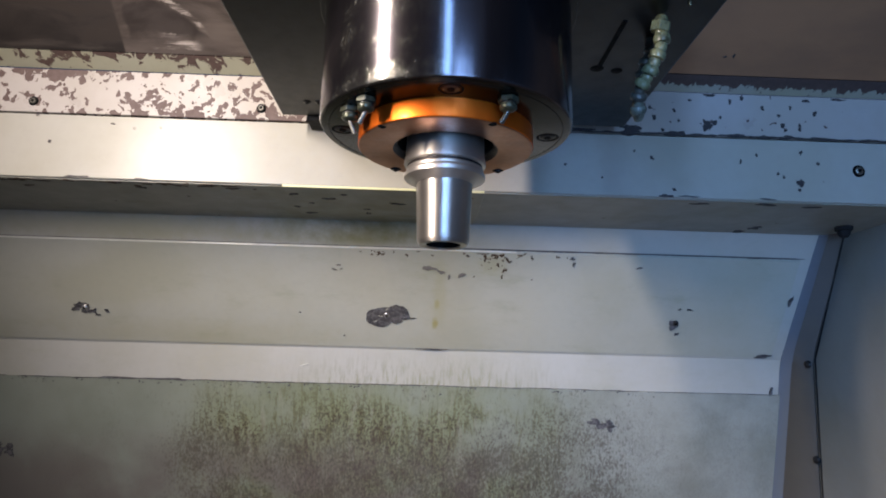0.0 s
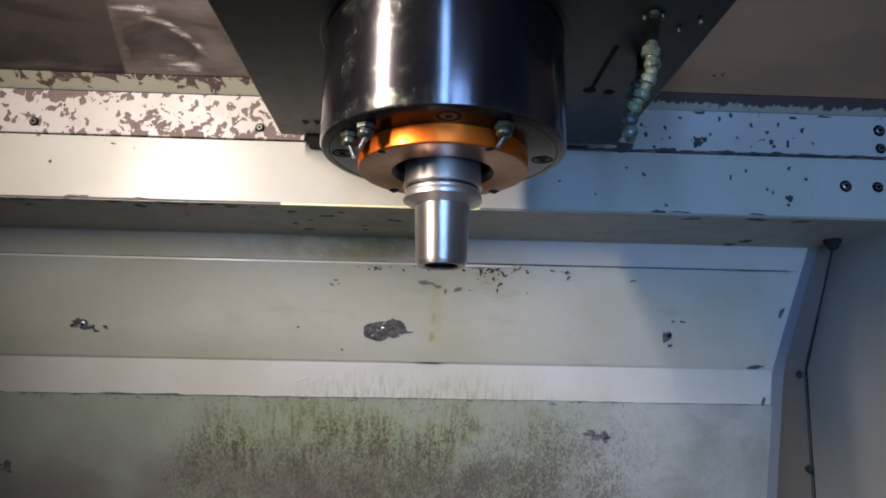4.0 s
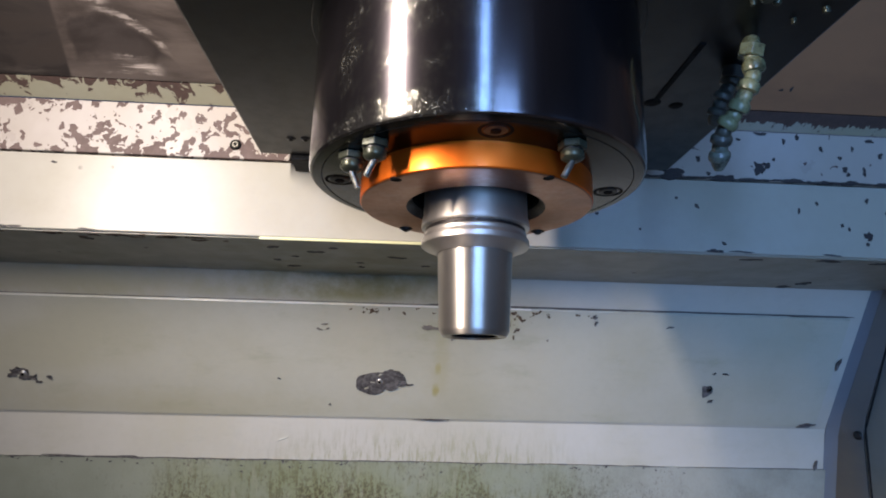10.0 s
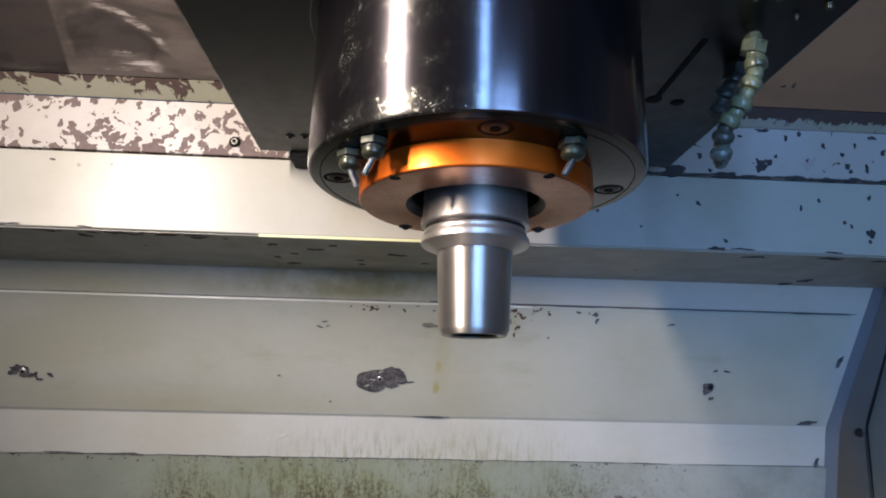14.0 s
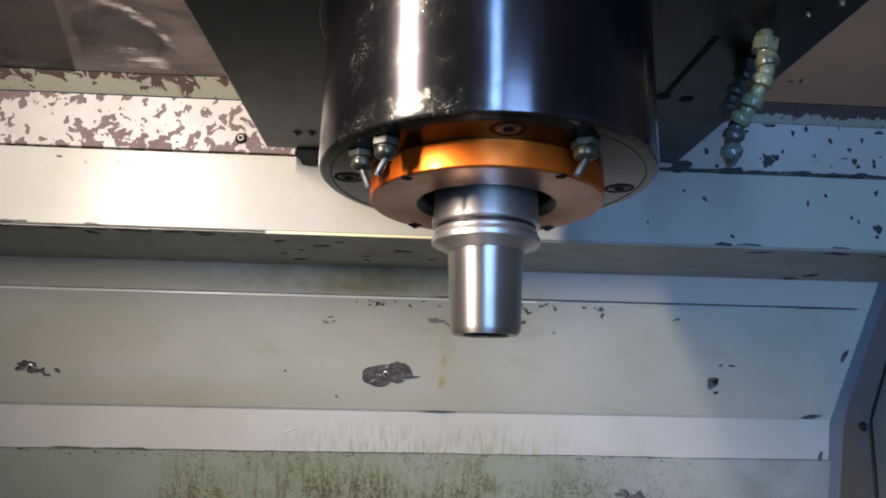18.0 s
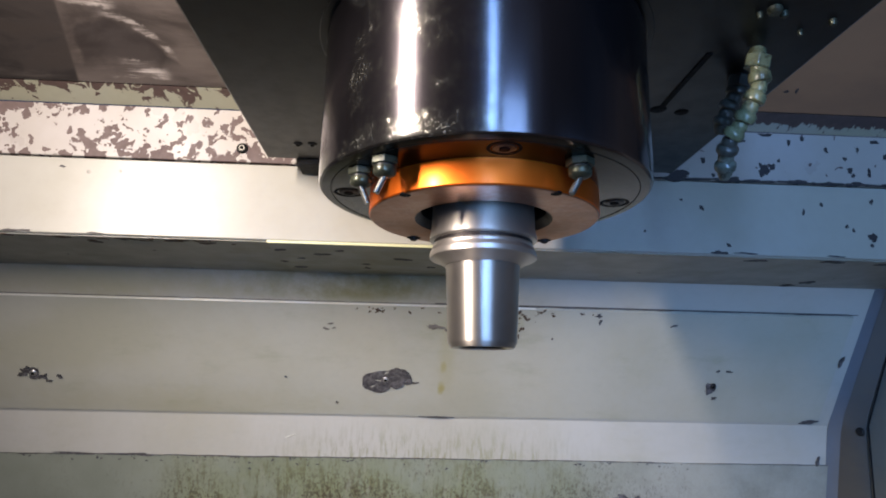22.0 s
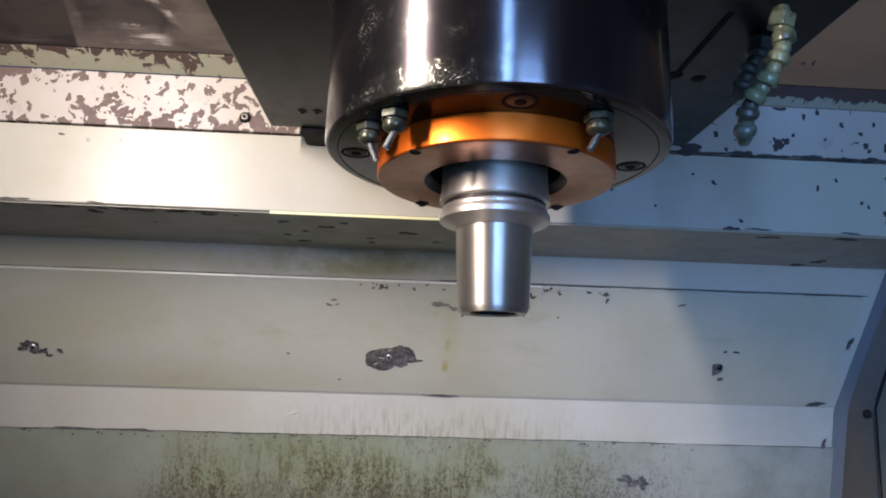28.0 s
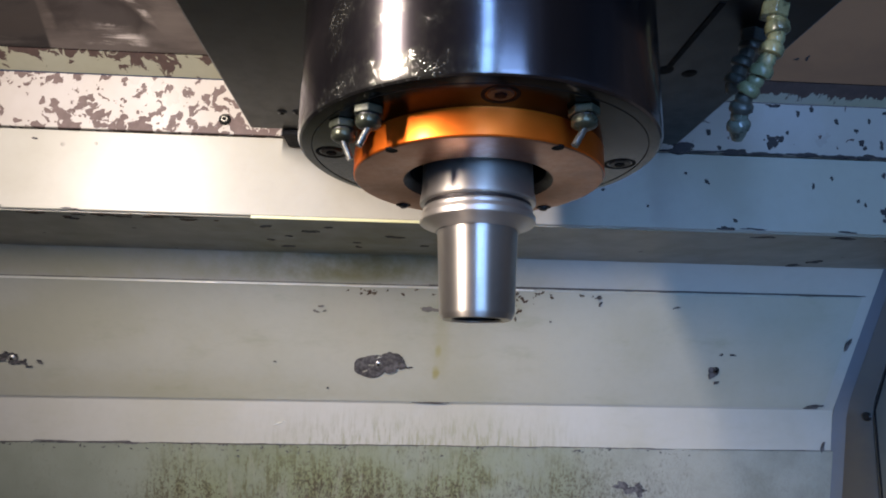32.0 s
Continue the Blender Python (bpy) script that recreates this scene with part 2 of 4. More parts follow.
def lower_panel_material():
    """Enamel with vertical runs of green algae and brown dried coolant."""
    m = Mat("stained_lower_enamel")
    col = m.mix(m.span(m.noise(5.0, 4), 0.35, 0.7), (0.285, 0.305, 0.245), (0.205, 0.225, 0.17))
    col = m.mix(m.span(m.axis(0), 0.05, 0.38), col, m.mix(m.span(m.noise(12.0, 5, 0.65), 0.35, 0.7), (0.365, 0.375, 0.325), (0.27, 0.28, 0.23)))
    mid = m.math("MULTIPLY", m.span(m.axis(0), -0.42, -0.22), m.span(m.axis(0), 0.08, 0.34, 1.0, 0.0))
    top = m.span(m.axis(2), 1.06, 1.185, 1.0, 0.0)
    runs = m.noise(150.0, 4.0, 0.65, (1.0, 1.0, 0.09))
    fleck = m.noise(300.0, 4.0, 0.7, (1.0, 1.0, 0.75))
    broad = m.noise(11.0, 4.0, 0.65, (1.0, 1.0, 0.8))
    tint = m.math("MULTIPLY", m.math("MULTIPLY", mid, m.span(broad, 0.25, 0.60, 0.25, 1.0)), m.span(m.axis(2), 1.08, 1.19, 1.0, 0.10))
    col = m.mix(m.math("MULTIPLY", tint, 0.75), col, (0.225, 0.255, 0.115))
    streak = m.span(m.math("ADD", m.math("MULTIPLY", runs, 0.72), m.math("MULTIPLY", broad, 0.32)), 0.50, 0.62)
    streak = m.math("MULTIPLY", m.math("MULTIPLY", streak, mid), m.span(m.axis(2), 1.05, 1.19, 1.0, 0.1))
    col = m.mix(m.math("MULTIPLY", streak, 0.7), col, (0.130, 0.122, 0.042))
    brown = m.span(m.math("ADD", m.math("MULTIPLY", fleck, 0.80), m.math("MULTIPLY", runs, 0.26)), 0.505, 0.595)
    wide = m.math("MULTIPLY", m.span(m.axis(0), -0.44, -0.26), m.span(m.axis(0), 0.10, 0.42, 1.0, 0.12))
    patch = m.math("MULTIPLY", m.math("MULTIPLY", brown, m.math("MULTIPLY", wide, m.span(m.axis(2), 1.075, 1.135, 1.0, 0.12))), m.span(broad, 0.34, 0.58))
    col = m.mix(m.math("MULTIPLY", patch, 0.9), col, (0.060, 0.038, 0.020))
    deep = m.math("MULTIPLY", m.span(m.axis(2), 0.98, 1.085, 1.0, 0.0), m.math("MULTIPLY", m.span(m.noise(7.0, 3.0), 0.34, 0.56), m.span(m.axis(0), 0.18, 0.5, 1.0, 0.15)))
    col = m.mix(m.math("MULTIPLY", deep, 0.78), col, (0.170, 0.140, 0.122))
    pale = m.math("MULTIPLY", m.span(m.noise(70.0, 3.0, 0.6, (1.0, 1.0, 0.04)), 0.56, 0.70), mid)
    col = m.mix(m.math("MULTIPLY", pale, 0.38), col, (0.36, 0.355, 0.275))
    spread = m.math("MULTIPLY", m.span(m.axis(0), -0.46, -0.30), m.span(m.axis(0), 0.32, 0.44, 1.0, 0.0))
    amount = m.math("MULTIPLY", m.span(m.axis(2), 1.00, 1.125, 0.10, 0.0), spread)
    mould = m.math("ADD", m.math("ADD", m.math("MULTIPLY", m.noise(300.0, 5.0, 0.72, (1.0, 1.0, 0.55)), 0.7), m.math("MULTIPLY", m.noise(18.0, 3.0, 0.6), 0.34)), amount)
    mould = m.math("MULTIPLY", m.span(mould, 0.555, 0.70), m.math("ADD", m.math("MULTIPLY", spread, 0.8), 0.2))
    col = m.mix(m.math("MULTIPLY", mould, 0.70), col, (0.075, 0.058, 0.040))
    h = m.math("ADD", m.math("MULTIPLY", m.noise(420.0, 2), 0.25), m.math("MULTIPLY", m.math("MAXIMUM", brown, mould), 0.5))
    return m.done(col, m.span(m.noise(30.0, 4), 0.3, 0.7, 0.36, 0.52), 0.0, h, 0.25, 0.0006)


m_lower = lower_panel_material()


def cover_material():
    """Sloping way cover: a dark oily sheet at one end, then brushed tan steel with a dark arch and wiped smears, dull
    reddened brown at the far end.
    """
    m = Mat("oily_cover_steel")
    wisp = m.noise(60.0, 6.0, 0.68, (0.16, 1.5, 1.5), 0.6)
    cloud = m.noise(13.0, 5.0, 0.6, (0.8, 1.6, 1.6), 0.7)
    brushed = m.noise(34.0, 5.0, 0.65, (0.22, 1.6, 1.6), 0.3)
    x = m.math("ADD", m.axis(0), m.math("MULTIPLY", m.math("SUBTRACT", m.noise(45.0, 3), 0.5), 0.010))
    z = m.math("ADD", m.axis(2), m.math("MULTIPLY", m.math("SUBTRACT", m.noise(55.0, 4, 0.6), 0.5), 0.011))
    sheet_end = m.span(m.axis(0), -0.3445, -0.3410, 1.0, 0.0)
    off = m.math("ADD", x, 0.305)
    top = m.math("SUBTRACT", 1.556, m.math("MULTIPLY", m.math("MULTIPLY", off, off), 6.4))
    over = m.math("SUBTRACT", z, top)
    arch = m.math("MULTIPLY", m.span(over, -0.004, 0.0, 1.0, 0.0), m.span(z, 1.522, 1.534))
    arch = m.math("MULTIPLY", arch, m.span(x, -0.336, -0.330))
    rim = m.math("MULTIPLY", m.span(m.math("ABSOLUTE", m.math("SUBTRACT", over, 0.0022)), 0.0008, 0.0032, 1.0, 0.0), m.span(x, -0.315, -0.285))
    rim = m.math("MULTIPLY", rim, m.span(x, -0.252, -0.240, 1.0, 0.0))

    def streak(z0, half, start, stop):
        d = m.math("ABSOLUTE", m.math("SUBTRACT", z, z0))
        return m.math("MULTIPLY", m.span(d, half * 0.2, half, 1.0, 0.0), m.math("MULTIPLY", m.span(x, start, start + 0.02), m.span(x, stop - 0.02, stop, 1.0, 0.0)))

    smear = m.math("MAXIMUM", m.math("MAXIMUM", rim, streak(1.5225, 0.0055, -0.315, -0.248)), m.math("MAXIMUM", streak(1.564, 0.0030, -0.345, -0.285), streak(1.5285, 0.0030, -0.300, -0.262)))
    smear = m.math("MAXIMUM", smear, m.math("MULTIPLY", streak(1.600, 0.016, -0.345, -0.270), 0.6))
    smear = m.math("MULTIPLY", smear, m.span(wisp, 0.40, 0.60))
    tan = m.mix(m.span(brushed, 0.35, 0.68), (0.066, 0.053, 0.046), (0.108, 0.088, 0.075))
    tan = m.mix(m.span(cloud, 0.52, 0.72, 0.0, 0.5), tan, (0.040, 0.032, 0.028))
    tan = m.mix(m.math("MULTIPLY", arch, 0.85), tan, (0.036, 0.029, 0.026))
    oily = m.mix(m.span(cloud, 0.36, 0.64), (0.020, 0.0165, 0.015), (0.050, 0.041, 0.036))
    oily = m.mix(m.math("MULTIPLY", m.span(wisp, 0.54, 0.74), 0.25), oily, (0.14, 0.118, 0.102))
    col = m.mix(sheet_end, tan, oily)
    # the smears' pale colour also holds the highlights on the steel
    col = m.mix(smear, col, (0.48, 0.42, 0.37))
    # dull brown, reddened further for the warm bounced light on this end
    far = m.mix(m.span(m.noise(9.0, 5, 0.65, (0.7, 1.5, 1.5)), 0.35, 0.75), (0.310, 0.142, 0.066), (0.235, 0.112, 0.056))
    col = m.mix(m.span(m.axis(0), -0.1, 0.2), col, far)
    near = m.span(m.axis(0), -0.22, -0.12, 1.0, 0.0)
    metal_part = m.math("MULTIPLY", near, m.span(cloud, 0.45, 0.62, 0.12, 0.45))
    rough = m.mix(smear, (0.48, 0.48, 0.48), (0.30, 0.30, 0.30))
    h = m.math("ADD", m.math("MULTIPLY", m.noise(11.0, 3, 0.5, (1, 2, 2)), 1.0), m.math("ADD", m.math("MULTIPLY", m.noise(260.0, 2), 0.06), m.math("MULTIPLY", smear, 0.12)))
    return m.done(col, rough, metal_part, h, 0.30, 0.004)


m_cover = cover_material()


def metal(name, base, rough, vary=0.1, scratch=(1, 1, 1), bump=0.08, scale=220.0, metallic=1.0, dirt=0.0, dirt_colour=(0.05, 0.045, 0.04), dirt_scale=40.0):
    m = Mat(name)
    n = m.noise(scale, 4, 0.65, scratch)
    col = m.mix(m.span(m.noise(25.0, 4), 0.35, 0.7), base, tuple(c * 0.82 for c in base))
    mt = metallic
    if dirt:
        d = m.math("MULTIPLY", m.span(m.noise(dirt_scale, 5, 0.7), 0.46, 0.66), dirt)
        col = m.mix(d, col, dirt_colour)
        mt = m.math("SUBTRACT", metallic, m.math("MULTIPLY", d, 0.8))
    return m.done(col, m.span(n, 0.3, 0.7, max(0.04, rough - vary), rough + vary), mt, n, bump, 0.0004)


m_steel = metal("ground_steel", (0.53, 0.487, 0.435), 0.29, 0.015, (0.3, 0.3, 8), 0.004, 200, 0.93)


def housing_steel():
    """Polished spindle housing, fine turning marks, rubbed streaks and splashes of dried coolant."""
    m = Mat("polished_housing_steel")
    n = m.noise(260.0, 4, 0.65, (1, 1, 3))
    rub = m.noise(60.0, 4, 0.6, (1.0, 1.0, 0.10))
    side = m.math("MULTIPLY", m.span(m.axis(0), -0.092, -0.070), m.span(m.axis(0), -0.034, 0.004, 1.0, 0.0))
    foot = m.math("MULTIPLY", m.span(m.axis(2), 0.004, 0.016, 1.0, 0.0), m.span(m.axis(0), -0.030, 0.002, 1.0, 0.0))
    high = m.math("MULTIPLY", m.span(m.axis(2), 0.040, 0.085), side)
    where = m.math("ADD", m.math("MULTIPLY", side, 0.055), m.math("ADD", m.math("MULTIPLY", foot, 0.060), m.math("MULTIPLY", high, 0.05)))
    cluster = m.math("ADD", m.noise(34.0, 5, 0.75), where)
    speck = m.math("MAXIMUM", m.span(m.voronoi(800.0), 0.14, 0.36, 1.0, 0.0), m.span(m.noise(240.0, 3, 0.6, (1, 1, 0.6), 0.8), 0.60, 0.68))
    zone = m.math("MINIMUM", m.math("ADD", m.math("ADD", side, foot), 0.04), 1.0)
    scuff = m.span(m.noise(300.0, 5, 0.75, (1.0, 1.0, 0.5), 1.0), 0.58, 0.70)
    speck = m.math("MULTIPLY", m.math("MAXIMUM", speck, scuff), m.math("MULTIPLY", zone, m.span(cluster, 0.54, 0.70)))
    # dried film, paled further to paint the haze beside the lamp's streak
    sheen_film = m.math("MULTIPLY", m.math("MULTIPLY", m.span(cluster, 0.48, 0.68), zone), 0.35)
    col = m.mix(m.span(rub, 0.35, 0.68), (0.112, 0.100, 0.108), (0.072, 0.065, 0.072))
    col = m.mix(sheen_film, col, (0.30, 0.30, 0.24))
    col = m.mix(m.math("MULTIPLY", speck, 0.6), col, (0.30, 0.30, 0.23))
    shine = m.math("SUBTRACT", m.span(rub, 0.3, 0.7, 0.965, 0.925), m.math("MULTIPLY", speck, 0.6))
    h = m.math("ADD", m.math("MULTIPLY", n, 0.03), m.math("MULTIPLY", speck, 0.35))
    return m.done(col, 0.15, shine, h, 0.35, 0.0004)


m_housing = housing_steel()
m_flange_face = metal("oily_flange_steel", (0.027, 0.025, 0.024), 0.18, 0.04, bump=0.02, dirt=0.2)


def turned(material, amount, rough):
    """Turning marks run round the axis, so that highlights stretch along it."""
    nt = material.node_tree
    t = nt.nodes.new("ShaderNodeTangent")
    t.direction_type, t.axis = "RADIAL", "Z"
    p = nt.nodes["Principled BSDF"]
    p.inputs["Anisotropic"].default_value, p.inputs["Anisotropic Rotation"].default_value = amount, 0.25
    for link in list(p.inputs["Roughness"].links):
        nt.links.remove(link)
    p.inputs["Roughness"].default_value = rough
    nt.links.new(t.outputs[0], p.inputs["Tangent"])


turned(m_steel, 0.8, 0.40)
turned(m_housing, 0.6, 0.19)
p = m_housing.node_tree.nodes["Principled BSDF"]
p.inputs["Coat Weight"].default_value, p.inputs["Coat Roughness"].default_value = 0.15, 0.04
m_gripper = metal("bright_ground_steel", (0.67, 0.615, 0.555), 0.24, 0.015, (0.3, 0.3, 8), 0.004, 200, 0.93)
turned(m_gripper, 0.45, 0.42)
m_bolt = metal("worn_bolt_steel", (0.62, 0.61, 0.58), 0.33, 0.06, metallic=0.8)
m_bore = metal("dark_bore_steel", (0.028, 0.022, 0.020), 0.42, 0.08, metallic=0.6)
m_copper = metal("copper_bronze", (0.99, 0.20, 0.016), 0.38, 0.05, (0.4, 0.4, 6), 0.01, 180, 0.86)
p = m_copper.node_tree.nodes["Principled BSDF"]
p.inputs["Coat Weight"].default_value, p.inputs["Coat Roughness"].default_value = 0.3, 0.22
m_ring_face = metal("dull_bronze", (0.45, 0.225, 0.14), 0.34, 0.06, bump=0.02, dirt=0.15)
m_zinc = metal("zinc_plated_steel", (0.066, 0.070, 0.046), 0.36, 0.14, metallic=0.65, dirt=1.0, dirt_colour=(0.030, 0.034, 0.022), dirt_scale=150.0)
m_spout = metal("dirty_bright_spout", (0.26, 0.25, 0.22), 0.32, 0.08, dirt=0.6, dirt_scale=260.0)
m_black = metal("black_oxide_steel", (0.022, 0.021, 0.021), 0.45, 0.1, metallic=0.3)
m_rubber = metal("black_rubber", (0.006, 0.006, 0.006), 0.85, 0.1, metallic=0.0)
# black of the washers, and the painted shade inside bores, holes and grooves
m_dark_bore = metal("hole_shade_and_washer_black", (0.004, 0.004, 0.004), 0.75, 0.1, metallic=0.0)
m_dark_bore.node_tree.nodes["Principled BSDF"].inputs["Specular IOR Level"].default_value = 0.15
m_head = metal("black_head_enamel", (0.0055, 0.0055, 0.006), 0.34, 0.06, scale=60, metallic=0.0, bump=0.08)
m_head.node_tree.nodes["Principled BSDF"].inputs["Specular IOR Level"].default_value = 0.28


def primer():
    """Bare grey primer with remnants of enamel and dark pits."""
    m = Mat("bare_primer")
    n = m.noise(110.0, 5, 0.7)
    col = m.mix(m.span(n, 0.36, 0.66), (0.040, 0.037, 0.038), (0.16, 0.15, 0.148))
    return m.done(col, 0.55, 0.0, n, 0.4, 0.0005)


m_chip = primer()
m_chip_pale = metal("pale_primer", (0.21, 0.19, 0.165), 0.6, 0.1, metallic=0.0, bump=0.5, scale=300, dirt=0.5, dirt_colour=(0.09, 0.075, 0.06))
m_chip_dark = metal("dark_primer", (0.028, 0.023, 0.024), 0.6, 0.1, metallic=0.0, bump=0.5, scale=300)
m_rust = metal("rust_stain", (0.085, 0.052, 0.030), 0.75, 0.1, metallic=0.0, bump=0.6, scale=300)
m_plastic = metal("dirty_hose_plastic", (0.155, 0.165, 0.09), 0.28, 0.1, metallic=0.0, dirt=1.0, dirt_colour=(0.028, 0.034, 0.018), dirt_scale=120.0)
m_plastic_old = metal("grimy_hose_plastic", (0.058, 0.062, 0.052), 0.4, 0.1, metallic=0.0, dirt=0.6, dirt_colour=(0.02, 0.02, 0.02))
# paints of surfaces out of view, chosen for what they reflect and bounce
m_shell = painted("unseen_pale_enamel", (0.56, 0.545, 0.51), None, 0.3, 0.5)
m_dark_shell = painted("unseen_dark_enamel", (0.045, 0.044, 0.045), None, 0.3, 0.5, (0.03, 0.03, 0.03))
m_blue_shell = painted("unseen_blue_enamel", (0.05, 0.085, 0.20), None, 0.3, 0.4, (0.04, 0.04, 0.05))
m_floor = metal("unseen_floor_steel", (0.17, 0.150, 0.125), 0.5, 0.12, metallic=0.1, dirt=0.3)

# ---- mesh helpers ----


def mesh_of(name, bm, material, smooth=None):
    me = bpy.data.meshes.new(name)
    bmesh.ops.recalc_face_normals(bm, faces=bm.faces)
    if smooth is not None:
        for f in bm.faces:
            f.smooth = True
        for e in bm.edges:
            e.smooth = len(e.link_faces) != 2 or e.calc_face_angle(0.0) < radians(smooth)
    bm.to_mesh(me)
    bm.free()
    me.materials.append(material)
    return me


def part(name, bm, material, parent, label="", smooth=None):
    """One mesh object under a thing or a part."""
    ob = new(name, mesh_of(name, bm, material, smooth))
    ob.parent = parent
    return tagged(ob, label) if label else ob


def solid(name, bm, material, label, category, kind="", smooth=None):
    return tagged(new(name, mesh_of(name, bm, material, smooth)), label, category, "", kind)


def thing(name, m, label, category, group=""):
    ob = new(name)
    ob.empty_display_size = 0.02
    ob.matrix_basis = m
    return tagged(ob, label, category, group)


def box(x0, x1, y0, y1, z0, z1, bevel=0.0, bm=None):
    bm = bm or bmesh.new()
    made = bmesh.ops.create_cube(bm, size=1.0)["verts"]
    for v in made:
        v.co = Vector(((x0 + x1) / 2 + v.co.x * (x1 - x0), (y0 + y1) / 2 + v.co.y * (y1 - y0), (z0 + z1) / 2 + v.co.z * (z1 - z0)))
    if bevel:
        edges = list({e for v in made for e in v.link_edges})
        bmesh.ops.bevel(bm, geom=edges, offset=bevel, segments=2, affect="EDGES", profile=0.5)
    return bm


def lathe(profile, n=96, bm=None, closed=False):
    """A turned body round z: profile of (radius, z); ends at radius 0 are closed with fans."""
    bm = bm or bmesh.new()
    rings = []
    for r, z in profile:
        if r < 1e-6:
            rings.append([bm.verts.new((0, 0, z))])
        else:
            rings.append([bm.verts.new((r * math.cos(2 * math.pi * k / n), r * math.sin(2 * math.pi * k / n), z)) for k in range(n)])
    pairs = list(zip(rings, rings[1:])) + ([(rings[-1], rings[0])] if closed else [])
    for a, b in pairs:
        for k in range(n):
            j = (k + 1) % n
            quad = [a[k % len(a)], a[j % len(a)], b[j % len(b)], b[k % len(b)]]
            quad = list(dict.fromkeys(quad))
            if len(quad) > 2:
                bm.faces.new(quad)
    return bm


def prism(n, r, z0, z1, bevel=0.0, bm=None, turn=0.0):
    bm = bm or bmesh.new()
    a = [bm.verts.new((r * math.cos(2 * math.pi * k / n + turn), r * math.sin(2 * math.pi * k / n + turn), z0)) for k in range(n)]
    b = [bm.verts.new((v.co.x, v.co.y, z1)) for v in a]
    bm.faces.new(a[::-1]), bm.faces.new(b)
    for k in range(n):
        bm.faces.new((a[k], a[(k + 1) % n], b[(k + 1) % n], b[k]))
    if bevel:
        bmesh.ops.bevel(bm, geom=bm.edges[:], offset=bevel, segments=1, affect="EDGES")
    return bm


def sheet(front, x0, x1, thick, steps=1):
    """A plate bent along x: front is its visible profile of (y, z), thick lies behind it (away from -y)."""
    bm = bmesh.new()
    back = []
    for i, (y, z) in enumerate(front):
        a = Vector(front[max(i - 1, 0)])
        b = Vector(front[min(i + 1, len(front) - 1)])
        d = (b - a).normalized()
        back.append((y - d.y * thick, z + d.x * thick))
    loop = list(front) + back[::-1]
    ends = []
    for x in (x0, x1):
        ends.append([bm.verts.new((x, y, z)) for y, z in loop])
    n = len(loop)
    for k in range(n):
        j = (k + 1) % n
        bm.faces.new((ends[0][k], ends[0][j], ends[1][j], ends[1][k]))
    m = len(front)
    for e in ends:
        for k in range(m - 1):
            bm.faces.new((e[k], e[k + 1], e[n - 2 - k], e[n - 1 - k]))
    return bm


def patch(u, v, seed, ragged=0.35, n=44, thick=0.0004):
    """An uneven flat flake in the xy plane, about 2u by 2v."""
    rng = random.Random(seed)
    bm = bmesh.new()
    ph = [rng.uniform(0, 6.28) for _ in range(5)]
    am = [ragged * rng.uniform(0.25, 1.0) / (k + 1) ** 0.7 for k in range(5)]
    low, top = [], []
    for k in range(n):
        a = 2 * math.pi * k / n
        r = 1 + sum(am[i] * math.sin((i + 2) * a + ph[i]) for i in range(5)) + rng.uniform(-0.30, 0.16) * ragged * (2.6 if rng.random() < 0.4 else 1.2)
        r = max(r, 0.25)
        low.append(bm.verts.new((u * r * math.cos(a), v * r * math.sin(a), -thick)))
        top.append(bm.verts.new((u * r * math.cos(a), v * r * math.sin(a), thick)))
    c = bm.verts.new((0, 0, thick))
    for k in range(n):
        j = (k + 1) % n
        bm.faces.new((low[k], low[j], top[j], top[k]))
        bm.faces.new((top[k], top[j], c))
    return bm


# ---- the plan ----
AX, AY = 0.030, 0.5025            # spindle axis
FACE_Y, STRIP_Y = 0.752, 0.7495   # ledge front, strip front
SOFFIT, SEAM, STRIP_TOP = 1.368, 1.446, 1.502
X_LEFT, X_RIGHT = -1.15, 0.602
FLOOR = 0.80


def slope_y(z):
    return 0.947 + 0.716 * (1.328 - z)


def low_y(z):
    return 1.044 + 0.2 * (1.192 - z)


UP = Matrix.Identity(4)


def on_wall(x, y, z, lean=0.0, roll=0.0):
    """A pose whose z axis points out of a back wall towards -y; lean in degrees tips it downwards."""
    return Matrix.Translation((x, y, z)) @ Euler((radians(90 + lean), 0, 0)).to_matrix().to_4x4() @ pose(0, 0, 0, 0, 0, roll)


SLOPE_LEAN = math.degrees(math.atan(0.716))
LOW_LEAN = math.degrees(math.atan(0.2))

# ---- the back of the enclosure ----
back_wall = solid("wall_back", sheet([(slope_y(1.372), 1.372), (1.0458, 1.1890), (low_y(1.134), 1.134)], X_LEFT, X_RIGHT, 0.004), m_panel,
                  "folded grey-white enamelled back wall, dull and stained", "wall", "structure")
part("overlap_sheet", sheet([(slope_y(1.3305) - 0.0036, 1.3305), (slope_y(1.1922) - 0.0028, 1.1922)], X_LEFT + 0.002, 0.573, 0.0022), m_overlap, back_wall, "overlapping dull sheet")
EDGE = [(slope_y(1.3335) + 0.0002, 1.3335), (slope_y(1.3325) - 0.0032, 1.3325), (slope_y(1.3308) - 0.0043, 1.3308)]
# the lamp's light on this half of the edge is put into its paint
part("sheet_edge", sheet(EDGE, X_LEFT + 0.002, 0.150, 0.0012), m_bright_edge, back_wall, "upper edge of the sheet, painted bright as lit")
part("sheet_edge", sheet(EDGE, 0.1502, 0.573, 0.0012), m_overlap, back_wall, "dull upper edge of the sheet")
# shadow of the joint above the sheet, laid on the wall as a dark strip
part("joint_shadow_strip", sheet([(slope_y(1.3356) - 0.0010, 1.3356), (slope_y(1.3338) - 0.0014, 1.3338)], 0.020, 0.566, 0.0008), m_flange_strip, back_wall, "dark strip painted for the shadow of the joint")
